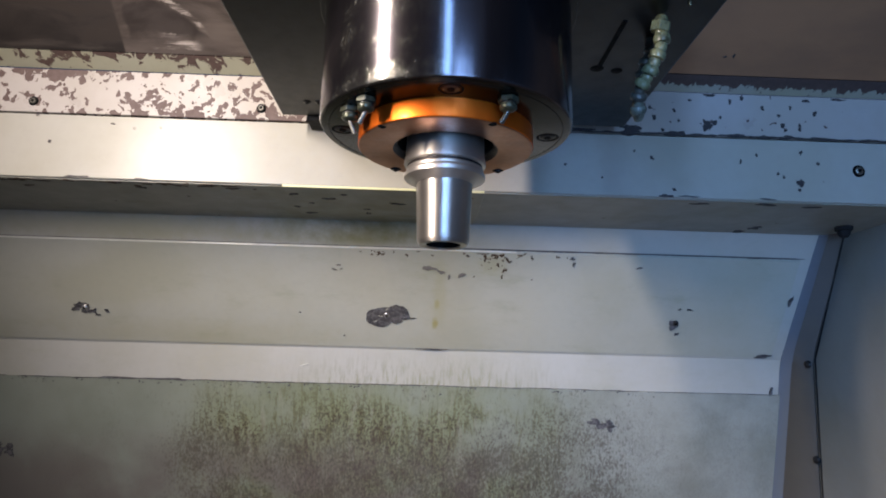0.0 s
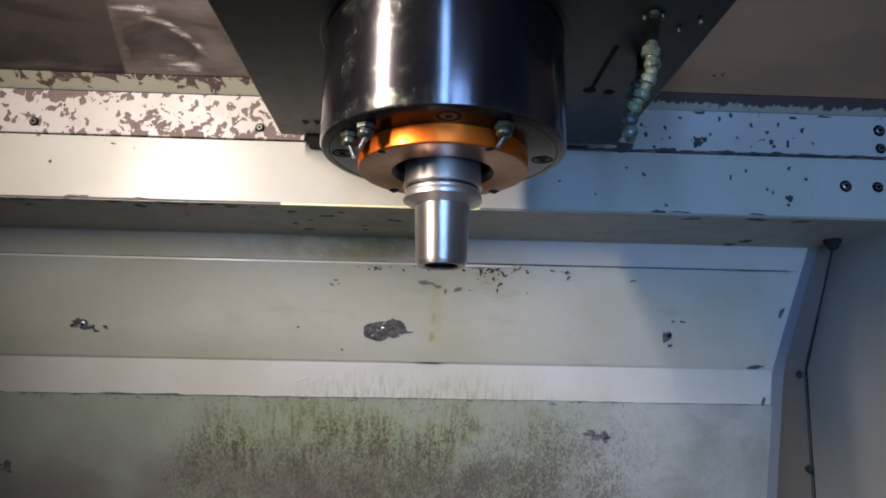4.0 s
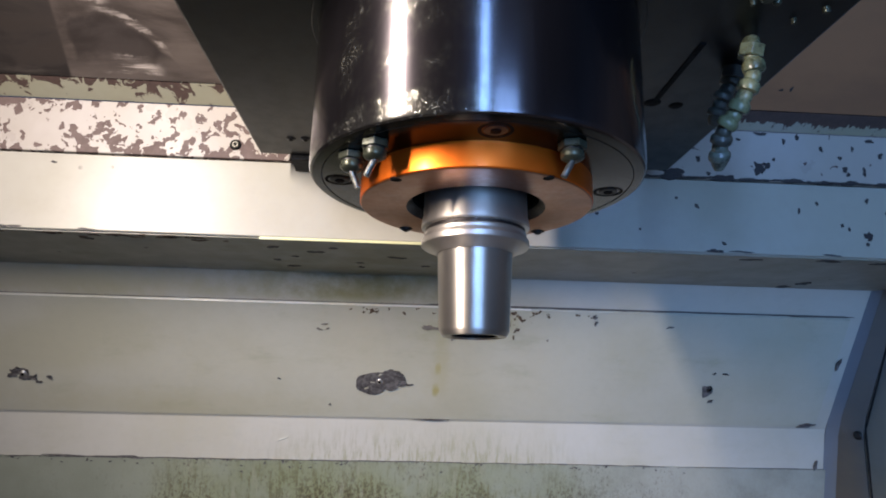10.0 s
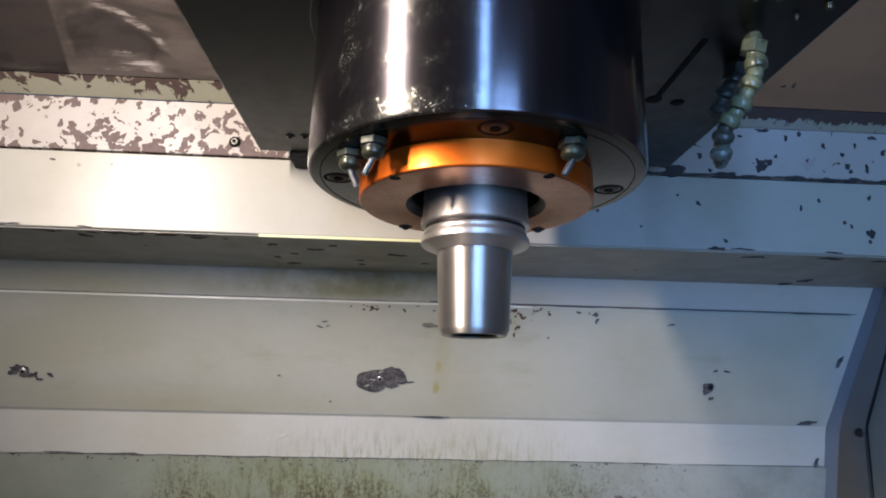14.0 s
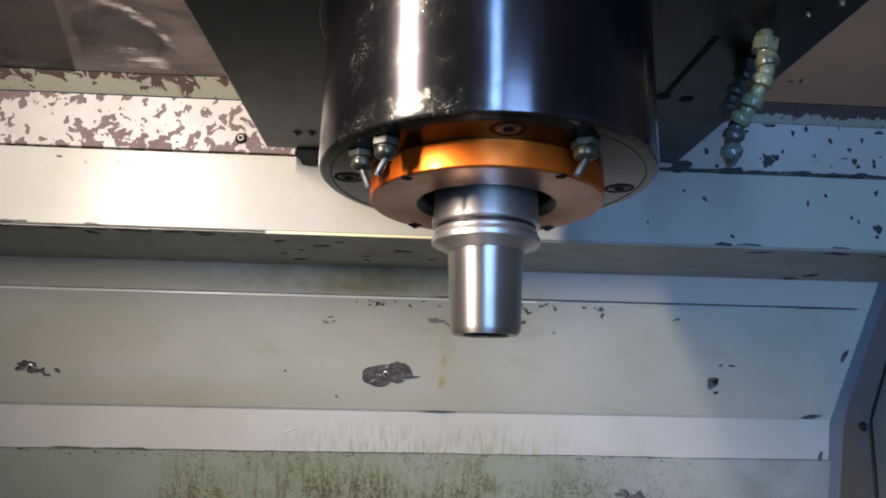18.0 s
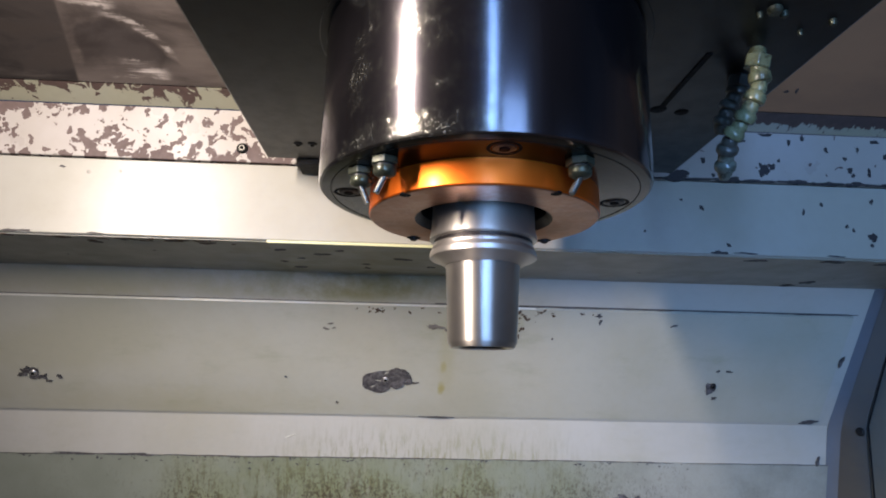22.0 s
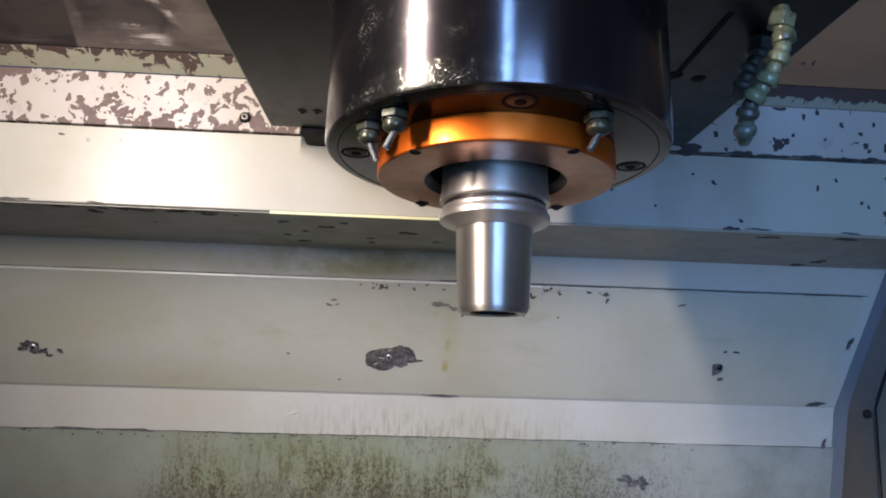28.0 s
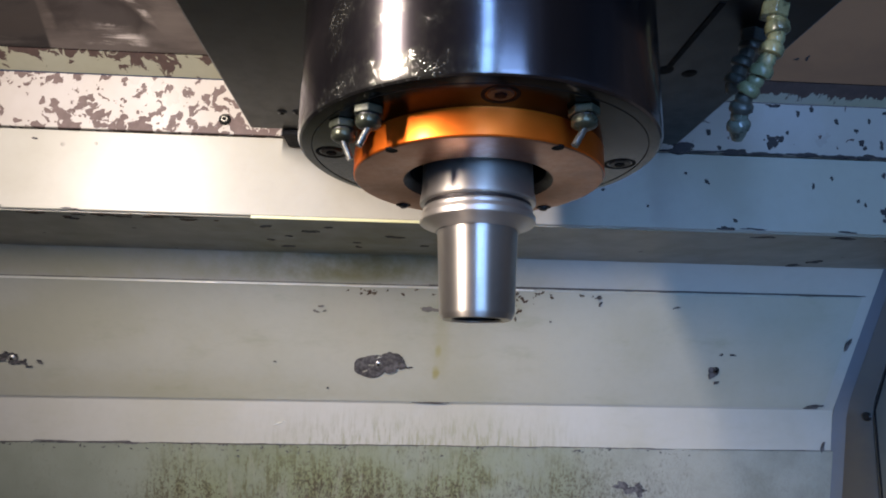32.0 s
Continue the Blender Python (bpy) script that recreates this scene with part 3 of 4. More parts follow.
part("lower_panel", sheet([(low_y(1.134) - 0.0015, 1.1345), (low_y(FLOOR), FLOOR)], X_LEFT, X_RIGHT, 0.004), m_lower, back_wall,
     "lower panel with green and brown coolant runs")

ledge = solid("ledge", box(X_LEFT, 0.90, FACE_Y, 0.925, SOFFIT, SEAM - 0.0005, 0.0012), m_ledge, "cream enamelled ledge across the back wall", "ledge", "structure")
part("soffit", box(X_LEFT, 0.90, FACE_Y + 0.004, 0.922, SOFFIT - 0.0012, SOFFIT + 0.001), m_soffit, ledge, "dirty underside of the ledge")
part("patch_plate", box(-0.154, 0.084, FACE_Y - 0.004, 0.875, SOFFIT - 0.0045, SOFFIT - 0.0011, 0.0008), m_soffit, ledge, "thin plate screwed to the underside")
part("plate_edge", box(-0.1535, 0.0835, FACE_Y - 0.0062, FACE_Y - 0.0036, SOFFIT - 0.0042, SOFFIT - 0.0014, 0.0005), m_edge, ledge, "yellowed edge of the plate, painted bright as lit")

strip = solid("trim_strip", box(X_LEFT, 0.90, STRIP_Y, 0.80, SEAM + 0.0006, STRIP_TOP, 0.0008), m_strip, "enamelled strip with badly flaking paint", "trim", "structure")
part("lip", sheet([(0.7275, 1.5145), (0.7485, 1.5025)], X_LEFT, 0.90, 0.004), m_lip, strip, "rusty edge above the strip")

cover = solid("way_cover", sheet([(0.30, 1.514 + 0.83 * (0.7275 - 0.30)), (0.7260, 1.5152)], X_LEFT, 0.90, 0.004), m_cover,
              "sloping brown steel way cover with oily smears", "cover", "structure")

# ---- side walls and the rest of the enclosure ----


def side_strip():
    """The corner fillet and the riveted flange of the back wall at the side."""
    rows = [(1.372, 0.592, 0.600, 0.614, 0.012), (1.205, 0.592, 0.604, 0.624, 0.018), (1.180, 0.591, 0.604, 0.625, 0.019), (0.98, 0.585, 0.597, 0.625, 0.05), (FLOOR, 0.583, 0.595, 0.625, 0.09)]
    fillet, flange = bmesh.new(), bmesh.new()
    prev = None
    for z, xa, xb, xc, fwd in rows:
        y = slope_y(z) if z >= 1.192 else low_y(z)
        f = [fillet.verts.new(c) for c in ((xa - 0.002, y - 0.0005, z), (xa + (xb - xa) * 0.5, y - 0.0035, z), (xb, y - 0.010, z), (xb + 0.004, y + 0.004, z), (xa, y + 0.006, z))]
        g = [flange.verts.new(c) for c in ((xb - 0.001, y - 0.0095, z), (xc, y - 0.010 - fwd, z), (xc + 0.004, y - 0.007 - fwd, z), (xb + 0.003, y + 0.002, z))]
        if prev:
            for bm, a, b in ((fillet, prev[0], f), (flange, prev[1], g)):
                for k in range(len(a)):
                    j = (k + 1) % len(a)
                    bm.faces.new((a[k], a[j], b[j], b[k]))
        prev = (f, g)
    return fillet, flange


fillet, flange = side_strip()
SEAM_LINE = [(0.6135, slope_y(1.366) - 0.0235, 1.366), (0.6285, slope_y(1.192) - 0.0295, 1.192), (0.6285, low_y(0.98) - 0.0615, 0.98), (0.6285, low_y(FLOOR) - 0.10, FLOOR)]
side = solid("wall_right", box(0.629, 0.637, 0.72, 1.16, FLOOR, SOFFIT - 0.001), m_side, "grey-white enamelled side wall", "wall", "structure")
# added out of view, dark so that the tool holder's side mirrors dark
solid("wall_right_front", box(0.629, 0.637, -0.80, 0.72, FLOOR, SOFFIT - 0.007), m_dark_shell, "unseen side wall, dark for the holder's reflections", "wall", "structure")
part("corner_fillet", fillet, m_fillet, side, "sheet metal corner, painted grey-blue for the cool light on it", smooth=60)
part("riveted_flange", flange, m_flange_strip, side, "riveted sheet flange, painted dark for its shade", smooth=60)
# the rest is out of view, added to close the place and steer reflections
solid("wall_right_upper", box(0.90, 0.91, -0.80, 0.93, SOFFIT, 2.05), m_dark_shell, "unseen upper side wall, dark for the housing's reflections", "wall", "structure")
solid("wall_right_step", box(0.637, 0.91, -0.80, 0.752, SOFFIT - 0.006, SOFFIT - 0.001), m_dark_shell, "unseen dark step in the side wall", "wall", "structure")
solid("wall_left", box(X_LEFT - 0.01, X_LEFT, -0.80, 1.16, FLOOR, 2.05), m_shell, "grey-white enamelled side wall", "wall", "structure")
solid("floor", box(X_LEFT, 0.90, -0.80, 1.20, FLOOR - 0.02, FLOOR), m_floor, "unseen dark steel machine floor", "floor", "structure")
solid("ceiling", box(X_LEFT, 0.90, -0.80, 0.80, 2.05, 2.06), m_dark_shell, "unseen dark enclosure roof", "ceiling", "structure")
solid("wall_front_left", box(X_LEFT, -0.13, -0.81, -0.80, FLOOR, 2.05), m_shell, "unseen front panel closing the enclosure", "wall", "structure")
solid("wall_front_right", box(0.70, 0.90, -0.81, -0.80, FLOOR, 2.05), m_blue_shell, "unseen front panel closing the enclosure", "wall", "structure")

# ---- spindle head ----
HEAD_Z = 1.440
head = thing("milling_head", pose(AX, AY, HEAD_Z), "black enamelled spindle head of a milling machine", "machine head")
bm = box(-0.1825, 0.212, -0.112, 0.214, 0.0, 0.42, 0.002)
part("casting", bm, m_head, head)
part("collar", lathe([(0.100, -0.0007), (0.1035, -0.0007), (0.1040, -0.0003), (0.1040, 0.003), (0.100, 0.003)], 96, closed=True), m_head, head, smooth=30)
part("rear_block", box(-0.154, 0.075, 0.2145, 0.2465, -0.0045, 0.0055, 0.001), m_rubber, head, "black rubber wiper block")

spindle = thing("spindle", pose(AX, AY, 1.342), "polished steel spindle nose with a copper ring", "spindle")
part("housing", lathe([(0.0, 0.0965), (0.0988, 0.0965), (0.0988, 0.0025), (0.0980, 0.0008), (0.0965, 0.0)], 128), m_housing, spindle, "dark polished steel cylinder", smooth=35)
part("flange_face", lathe([(0.0, -0.0006), (0.0925, -0.0006), (0.0968, 0.0)], 128), m_flange_face, spindle, "oily flange face", smooth=35)
part("rim_groove", lathe([(0.0911, -0.0004), (0.0912, -0.0008), (0.0916, -0.0008), (0.0917, -0.0004)], 128), m_dark_bore, spindle, "dark groove inside the rim", smooth=35)
ring = part("copper_ring", lathe([(0.0455, 0.0), (0.0685, 0.0), (0.0685, -0.0140), (0.0678, -0.0149), (0.0660, -0.0149), (0.0455, -0.0145)], 128), m_copper, spindle,
            "copper-coloured bronze ring", smooth=35)
part("ring_face", lathe([(0.0680, -0.0147), (0.0675, -0.0152), (0.0418, -0.0152), (0.0412, -0.0149)], 128), m_ring_face, ring, "dull bronze underside", smooth=35)
part("bore_chamfer", lathe([(0.0413, -0.0150), (0.0385, -0.0118), (0.0376, -0.0100)], 96), m_bore, spindle, "dark chamfer of the bore", smooth=35)
part("bore", lathe([(0.0377, -0.0102), (0.0366, 0.0010), (0.0312, 0.0014), (0.0311, 0.006)], 96), m_dark_bore, spindle, "bore, painted black for the shade inside it", smooth=35)

holder = thing("tool_holder", pose(AX, AY, 1.2508), "bright ground steel tool holder in the spindle", "tool holder")
part("collar", lathe([(0.0, 0.084), (0.0306, 0.084), (0.0308, 0.0705), (0.0318, 0.0660), (0.0319, 0.0634), (0.0315, 0.0627), (0.0296, 0.0623), (0.0293, 0.0621)], 128), m_gripper, holder, "bright collar above the groove", smooth=22)
part("groove", lathe([(0.0295, 0.0624), (0.0294, 0.0621), (0.0294, 0.0606), (0.0296, 0.0602)], 128), m_bore, holder, "dark gripper groove", smooth=22)
part("flange", lathe([(0.0294, 0.0605), (0.0302, 0.0592), (0.0302, 0.0578), (0.0311, 0.0557), (0.0317, 0.0552), (0.0317, 0.0524), (0.0311, 0.0518), (0.0262, 0.0500), (0.0230, 0.0476), (0.0, 0.0470)], 128), m_gripper, holder, "ground gripper flange", smooth=22)
part("cone_body", lathe([(0.0, 0.0475), (0.0222, 0.0475), (0.0218, 0.0458), (0.0202, 0.0034), (0.0199, 0.0024), (0.0184, 0.0), (0.0140, 0.0), (0.0133, 0.0008)], 128),
     m_steel, holder, "tapered ground body with a bored end", smooth=25)
part("end_bore", lathe([(0.0134, 0.0008), (0.0131, 0.0016), (0.0128, 0.022), (0.0, 0.022)], 96), m_dark_bore, holder, "black bored end", smooth=25)


def hex_hole(r, z):
    return prism(6, r, z - 0.0006, z + 0.0006)


def down(x, y, z, roll=0.0):
    """A pose whose z axis points down, out of an underside."""
    return pose(x, y, z, 180, 0, roll)


def place(ob, m):
    ob.matrix_basis = m
    return ob


# screws on the spindle's flange face; black rings are painted shade of uncut counterbores
for ang in (180, 270, 0, 90):
    a = radians(ang + 0.5)
    m = down(0.0812 * math.cos(a), 0.0812 * math.sin(a), -0.0006, ang)
    s = place(part("counterbore", lathe([(0.0, -0.0010), (0.0088, -0.0010), (0.0088, 0.0002), (0.0070, 0.0002), (0.0068, -0.0002), (0.0, -0.0002)], 40), m_dark_bore, spindle, smooth=30), m)
    place(part("socket_screw", lathe([(0.0, 0.0004), (0.0056, 0.0004), (0.0062, -0.0001), (0.0062, -0.0006)], 36), m_black, s, "black socket head screw", smooth=30), UP)
    place(part("hex_socket", hex_hole(0.0030, 0.0003), m_dark_bore, s), UP)

# screws of the copper ring
for x, y in ((-0.0415, 0.0500), (0.0445, 0.0425), (-0.0465, -0.0455), (0.0315, -0.0580)):
    r = math.hypot(x, y)
    far, wide = (0.0645, 0.0046) if y > 0 else (0.0655, 0.0030)
    x, y = x * far / r, y * far / r
    s = place(part("countersink", lathe([(0.0, 0.0), (wide, 0.0), (wide + 0.0002, -0.0008), (0.0, -0.0008)], 28), m_dark_bore, ring, smooth=30), down(x, y, -0.01525))
    if y > 0:
        place(part("ring_screw", lathe([(0.0, 0.0021), (0.0016, 0.0020), (0.0028, 0.0011), (0.0032, 0.0), (0.0032, -0.0006)], 24), m_black, spindle, "black button head screw", smooth=40), down(x, y, -0.01525))


def tube(points, r, n=14, bm=None):
    bm = bm or bmesh.new()
    rings = []
    for i, p in enumerate(points):
        a, b = Vector(points[max(i - 1, 0)]), Vector(points[min(i + 1, len(points) - 1)])
        q = (b - a).to_track_quat("Z", "Y")
        rings.append([bm.verts.new(Vector(p) + q @ Vector((r * math.cos(2 * math.pi * k / n), r * math.sin(2 * math.pi * k / n), 0))) for k in range(n)])
    for a, b in zip(rings, rings[1:]):
        for k in range(n):
            bm.faces.new((a[k], a[(k + 1) % n], b[(k + 1) % n], b[k]))
    bm.faces.new(rings[0][::-1]), bm.faces.new(rings[-1])
    return bm


# air and coolant nozzles under the flange
for x, y, aim in ((-0.0705, -0.0430, (0.38, 0.10, -0.9)), (-0.0575, -0.0610, (-0.40, 0.0, -0.9)), (0.0405, -0.0705, (-0.48, 0.0, -0.9))):
    noz = thing("coolant_nozzle", Matrix.Translation((AX + x, AY + y, 1.3414)) @ pose(0, 0, 0, 180, 0, math.degrees(math.atan2(y, x))), "small zinc-plated coolant nozzle under the flange",
                "nozzle", "nozzles round the spindle")
    part("hex_nut", prism(6, 0.0074, 0.0, 0.0040, 0.0004, turn=0.3), m_zinc, noz, smooth=20)
    part("washer", lathe([(0.0, 0.0043), (0.0056, 0.0043), (0.0056, 0.0052), (0.0, 0.0054)], 32), m_black, noz, smooth=30)
    part("barrel", lathe([(0.0, 0.0050), (0.0058, 0.0050), (0.0060, 0.0054), (0.0060, 0.0080), (0.0055, 0.0088), (0.0036, 0.0100), (0.0, 0.0102)], 32), m_zinc, noz, smooth=40)
    d = noz.matrix_basis.to_3x3().inverted() @ Vector(aim).normalized()
    part("spout", tube([tuple(Vector((0, 0, 0.0095)) + d * k) for k in (0.0, 0.0045, 0.0100)], 0.0017), m_spout, noz, "bent spout tube", smooth=40)

# fittings on the underside of the head
for x, y in ((-0.1470, 0.1745), (-0.1340, 0.1735)):
    s = place(part("button_screw", lathe([(0.0, 0.0016), (0.0022, 0.0015), (0.0040, 0.0008), (0.0045, 0.0)], 24), m_black, head, "small socket screw", smooth=40), down(x, y, 0.0))
    place(part("hex_socket", hex_hole(0.0019, 0.0014), m_dark_bore, s), UP)
part("cable_groove", box(0.1415, 0.1455, -0.010, 0.074, -0.0008, 0.001, 0.0003), m_dark_bore, head, "dark groove in the casting")
for x, y, r in ((0.1425, 0.0735, 0.0065), (0.1620, 0.0765, 0.0055)):
    place(part("plug", lathe([(0.0, 0.0007), (r * 0.8, 0.0008), (r, 0.0)], 28), m_dark_bore, head, smooth=40), down(x, y, 0.0))
for x, y, r in ((0.157, -0.060, 0.0042), (0.164, -0.057, 0.0024), (0.151, -0.055, 0.0018), (0.196, -0.052, 0.0022), (0.184, -0.040, 0.0016)):
    place(part("plug_screw", lathe([(0.0, 0.0035), (r * 0.7, 0.0035), (r * 0.95, 0.0025), (r, 0.0)], 24), m_zinc, head, "zinc plug screw", smooth=40), down(x, y, 0.0))

# ---- segmented coolant hoses ----
# greyer copy of the hose plastic, painting the cool light on its lower segments
m_plastic_cool_lit = metal("cool_lit_hose_plastic", (0.120, 0.140, 0.115), 0.22, 0.08, metallic=0.0, dirt=0.8, dirt_colour=(0.025, 0.028, 0.025), dirt_scale=130.0)


def hose_segment(r, long):
    """Ball-and-cup segment along z."""
    return lathe([(0.0, 0.0), (r * 0.80, 0.0), (r * 0.96, long * 0.04), (r, long * 0.12), (r, long * 0.34), (r * 0.95, long * 0.42), (r * 0.80, long * 0.52), (r * 0.70, long * 0.58), (r * 0.72, long * 0.66),
                  (r * 0.74, long * 0.78), (r * 0.68, long * 0.92), (r * 0.58, long * 1.04), (0.0, long * 1.06)], 28)


def hose(points, r, material, label, nut, dark={}):
    base = Vector(points[0])
    ob = thing("coolant_hose", Matrix.Translation(base), label, "hose", "coolant hoses")
    if nut:
        place(part("hex_nut", prism(6, r * 1.22, -0.005, 0.003, 0.0006), material, ob, "hexagonal plastic nut", smooth=20), pose(0, 0, 0, 14, 8, 10))
        part("stem", tube([(0.0, 0.0, 0.0), (0.002, 0.003, 0.0075)], r * 0.8), material, ob, smooth=40)
    for k, (a, b) in enumerate(zip(points, points[1:])):
        d = Vector(a) - Vector(b)
        if k in dark:
            material = dark[k]
        q = d.to_track_quat("Z", "Y").to_matrix().to_4x4()
        place(part("segment", hose_segment(r, d.length), material, ob, smooth=40), Matrix.Translation(Vector(b) - base) @ q)
    d = Vector(points[-1]) - Vector(points[-2])
    q = d.to_track_quat("Z", "Y").to_matrix().to_4x4()
    place(part("tip", lathe([(0.0, -0.002), (r * 0.75, -0.002), (r * 0.7, 0.003), (r * 0.45, 0.0065), (r * 0.38, 0.0065), (r * 0.34, 0.002), (0.0, 0.002)], 24), material, ob, "tapered nozzle tip", smooth=40), Matrix.Translation(Vector(points[-1]) - base) @ q)
    return ob


hose([(0.198, 0.482, 1.430), (0.1990, 0.483, 1.4155), (0.1945, 0.486, 1.4035), (0.1905, 0.492, 1.3930), (0.1860, 0.499, 1.3855), (0.1865, 0.507, 1.3785), (0.1890, 0.515, 1.3700)],
     0.0067, m_plastic, "dirty yellowish segmented plastic coolant hose", True, {4: m_plastic_old, 5: m_plastic_cool_lit})
hose([(0.2070, 0.520, 1.4365), (0.2040, 0.522, 1.4270), (0.2000, 0.526, 1.4175), (0.1980, 0.531, 1.4085)],
     0.0068, m_plastic_old, "grimy dark segmented plastic coolant hose", True)

# ---- bolts, paint loss and stains on the enclosure ----


def wall_bolt(parent, m, r, label="dark button head bolt", material=None):
    s = place(part("bolt", lathe([(0.0, r * 0.55), (r * 0.5, r * 0.52), (r * 0.85, r * 0.3), (r, 0.0), (r, -0.002)], 28), material or m_black, parent, label, smooth=40), m)
    place(part("hex_socket", hex_hole(r * 0.42, r * 0.5), m_dark_bore, s), UP)


def ringed_bolt(parent, m, r):
    """A worn cap screw sunk in a dark washer."""
    s = place(part("bolt", lathe([(0.0, 0.0022), (r * 0.52, 0.0022), (r * 0.62, 0.0016), (r * 0.64, 0.0), (r * 0.64, -0.002)], 28), m_spout, parent, "worn cap screw in a dark washer", smooth=40), m)
    place(part("washer", lathe([(r * 0.60, 0.0004), (r * 0.66, 0.0012), (r * 0.92, 0.0012), (r, 0.0004), (r, -0.001), (r * 0.60, -0.001)], 28, closed=True), m_dark_bore, s, smooth=40), UP)
    place(part("hex_socket", hex_hole(r * 0.34, 0.0020), m_dark_bore, s), UP)


def flake(parent, m, u, v, seed, ragged=0.4, material=None, name="bare_patch"):
    place(part(name, patch(u, v, seed, ragged), material or m_chip, parent), m)


def on_slope(x, z, roll=0.0, proud=0.0030):
    n = Vector((0, -1, -0.716)).normalized()
    p = Vector((x, slope_y(z), z)) + n * proud
    return Matrix.Translation(p) @ Euler((radians(90 + SLOPE_LEAN), 0, 0)).to_matrix().to_4x4() @ pose(0, 0, 0, 0, 0, roll)


def on_low(x, z, roll=0.0, proud=0.0018):
    p = Vector((x, low_y(z) - proud, z))
    return Matrix.Translation(p) @ Euler((radians(90 + LOW_LEAN), 0, 0)).to_matrix().to_4x4() @ pose(0, 0, 0, 0, 0, roll)


P = 0.0034
wall_bolt(back_wall, on_slope(-0.498, 1.241), 0.0052, "worn bright bolt head", m_bolt)
wall_bolt(back_wall, on_slope(-0.041, 1.242), 0.0048, "worn bright bolt head", m_bolt)
wall_bolt(back_wall, on_slope(0.407, 1.242), 0.0046)
for x, z, u, v, roll, rag in ((-0.0525, 1.2378, 0.0205, 0.0160, 0, 0.08), (-0.0300, 1.2452, 0.0205, 0.0118, 6, 0.30), (-0.0400, 1.2455, 0.0205, 0.0100, 0, 0.12), (-0.0085, 1.2380, 0.0130, 0.0030, 0, 0.7), (-0.0110, 1.2440, 0.0100, 0.0050, -10, 0.7), (-0.4985, 1.2405, 0.0115, 0.0110, 10, 0.3), (-0.510, 1.241, 0.009, 0.008, 10, 0.6), (-0.488, 1.236, 0.007, 0.006, 0, 0.6),
                              (-0.466, 1.237, 0.006, 0.003, 0, 0.6), (-0.481, 1.231, 0.004, 0.003, 0, 0.6), (0.404, 1.239, 0.010, 0.013, -30, 0.5), (0.412, 1.226, 0.004, 0.004, 0, 0.5),
                              (0.022, 1.309, 0.015, 0.005, -12, 0.5), (0.040, 1.304, 0.007, 0.004, -30, 0.6), (0.071, 1.301, 0.007, 0.0055, 30, 0.35), (0.052, 1.298, 0.003, 0.005, 0, 0.5), (-0.112, 1.310, 0.0045, 0.0020, 0, 0.7),
                              (-0.119, 1.304, 0.0045, 0.0022, 0, 0.7), (-0.108, 1.305, 0.0025, 0.0015, 0, 0.7), (0.576, 1.278, 0.004, 0.012, -15, 0.4), (0.558, 1.1960, 0.018, 0.0045, 0, 0.5), (0.233, 1.327, 0.006, 0.003, 0, 0.6), (0.236, 1.320, 0.003, 0.004, 0, 0.6),
                              (0.409, 1.262, 0.003, 0.0025, 0, 0.5), (0.424, 1.262, 0.006, 0.002, 0, 0.6), (0.176, 1.298, 0.002, 0.002, 0, 0.4), (-0.173, 1.243, 0.0020, 0.0015, 0, 0.4), (-0.107, 1.211, 0.0018, 0.0016, 0, 0.5),
                              (0.335, 1.318, 0.005, 0.002, 20, 0.6), (-0.505, 1.2465, 0.005, 0.003, 0, 0.6), (0.030, 1.1936, 0.020, 0.0012, 0, 0.5), (-0.0320, 1.2400, 0.0205, 0.0105, 12, 0.35)):
    k = 0.72 if u < 0.02 else 1.0
    P += 0.00002
    flake(back_wall, on_slope(x, z, roll, P), u * k, v * k, int(abs(x) * 9000 + z * 7000), rag * 0.8, m_chip_pale if 1.294 < z < 1.315 else m_chip)
for x, z, u, v in ((0.104, 1.325, 0.007, 0.007), (0.118, 1.329, 0.010, 0.003), (0.139, 1.321, 0.008, 0.004), (0.134, 1.309, 0.005, 0.007), (0.131, 1.300, 0.004, 0.004), (0.100, 1.330, 0.012, 0.002),
                   (-0.052, 1.328, 0.006, 0.002), (-0.045, 1.326, 0.003, 0.003), (0.155, 1.329, 0.006, 0.002)):
    flake(back_wall, on_slope(x, z), u * 0.45, v * 0.5, int(x * 5000 + z * 3000), 0.8, m_rust, "rust_stain")
# the dark joint above the stained panel, worn in places
rng = random.Random(4)
x = -0.70
while x < 0.50:
    u = rng.uniform(0.012, 0.05)
    v = rng.uniform(0.0005, 0.0013) * (1.5 if -0.56 < x < -0.18 else 0.7)
    flake(back_wall, on_low(x + u, 1.1345 + rng.uniform(-0.0006, 0.0006)), u, v, int(x * 1000) + 77, 0.5, m_chip, "joint_grime_and_shade")
    x += 2 * u + (rng.uniform(0.0, 0.015) if x < 0.3 else rng.uniform(0.0, 0.06))
# the shadow in the joint of the overlapping sheet, laid on as dark flakes
x = -0.9
while x < 0.555:
    u = rng.uniform(0.02, 0.05)
    v = 0.0003 if x < 0.02 else rng.uniform(0.0008, 0.0013)
    flake(back_wall, on_slope(min(x + u, 0.545), 1.3348, 0.0, 0.0006), u, v, int(x * 1000) + 9, 0.35, m_chip, "joint_grime_and_shade")
    x += 2 * u
for x, z, u, v in ((0.300, 1.081, 0.016, 0.006), (0.318, 1.079, 0.008, 0.007), (-0.640, 1.024, 0.012, 0.009), (-0.622, 1.021, 0.009, 0.006),
                   (0.575, 1.139, 0.003, 0.006)):
    flake(back_wall, on_low(x, z), u, v, int(abs(x) * 4000 + z * 100), 0.6, m_chip)

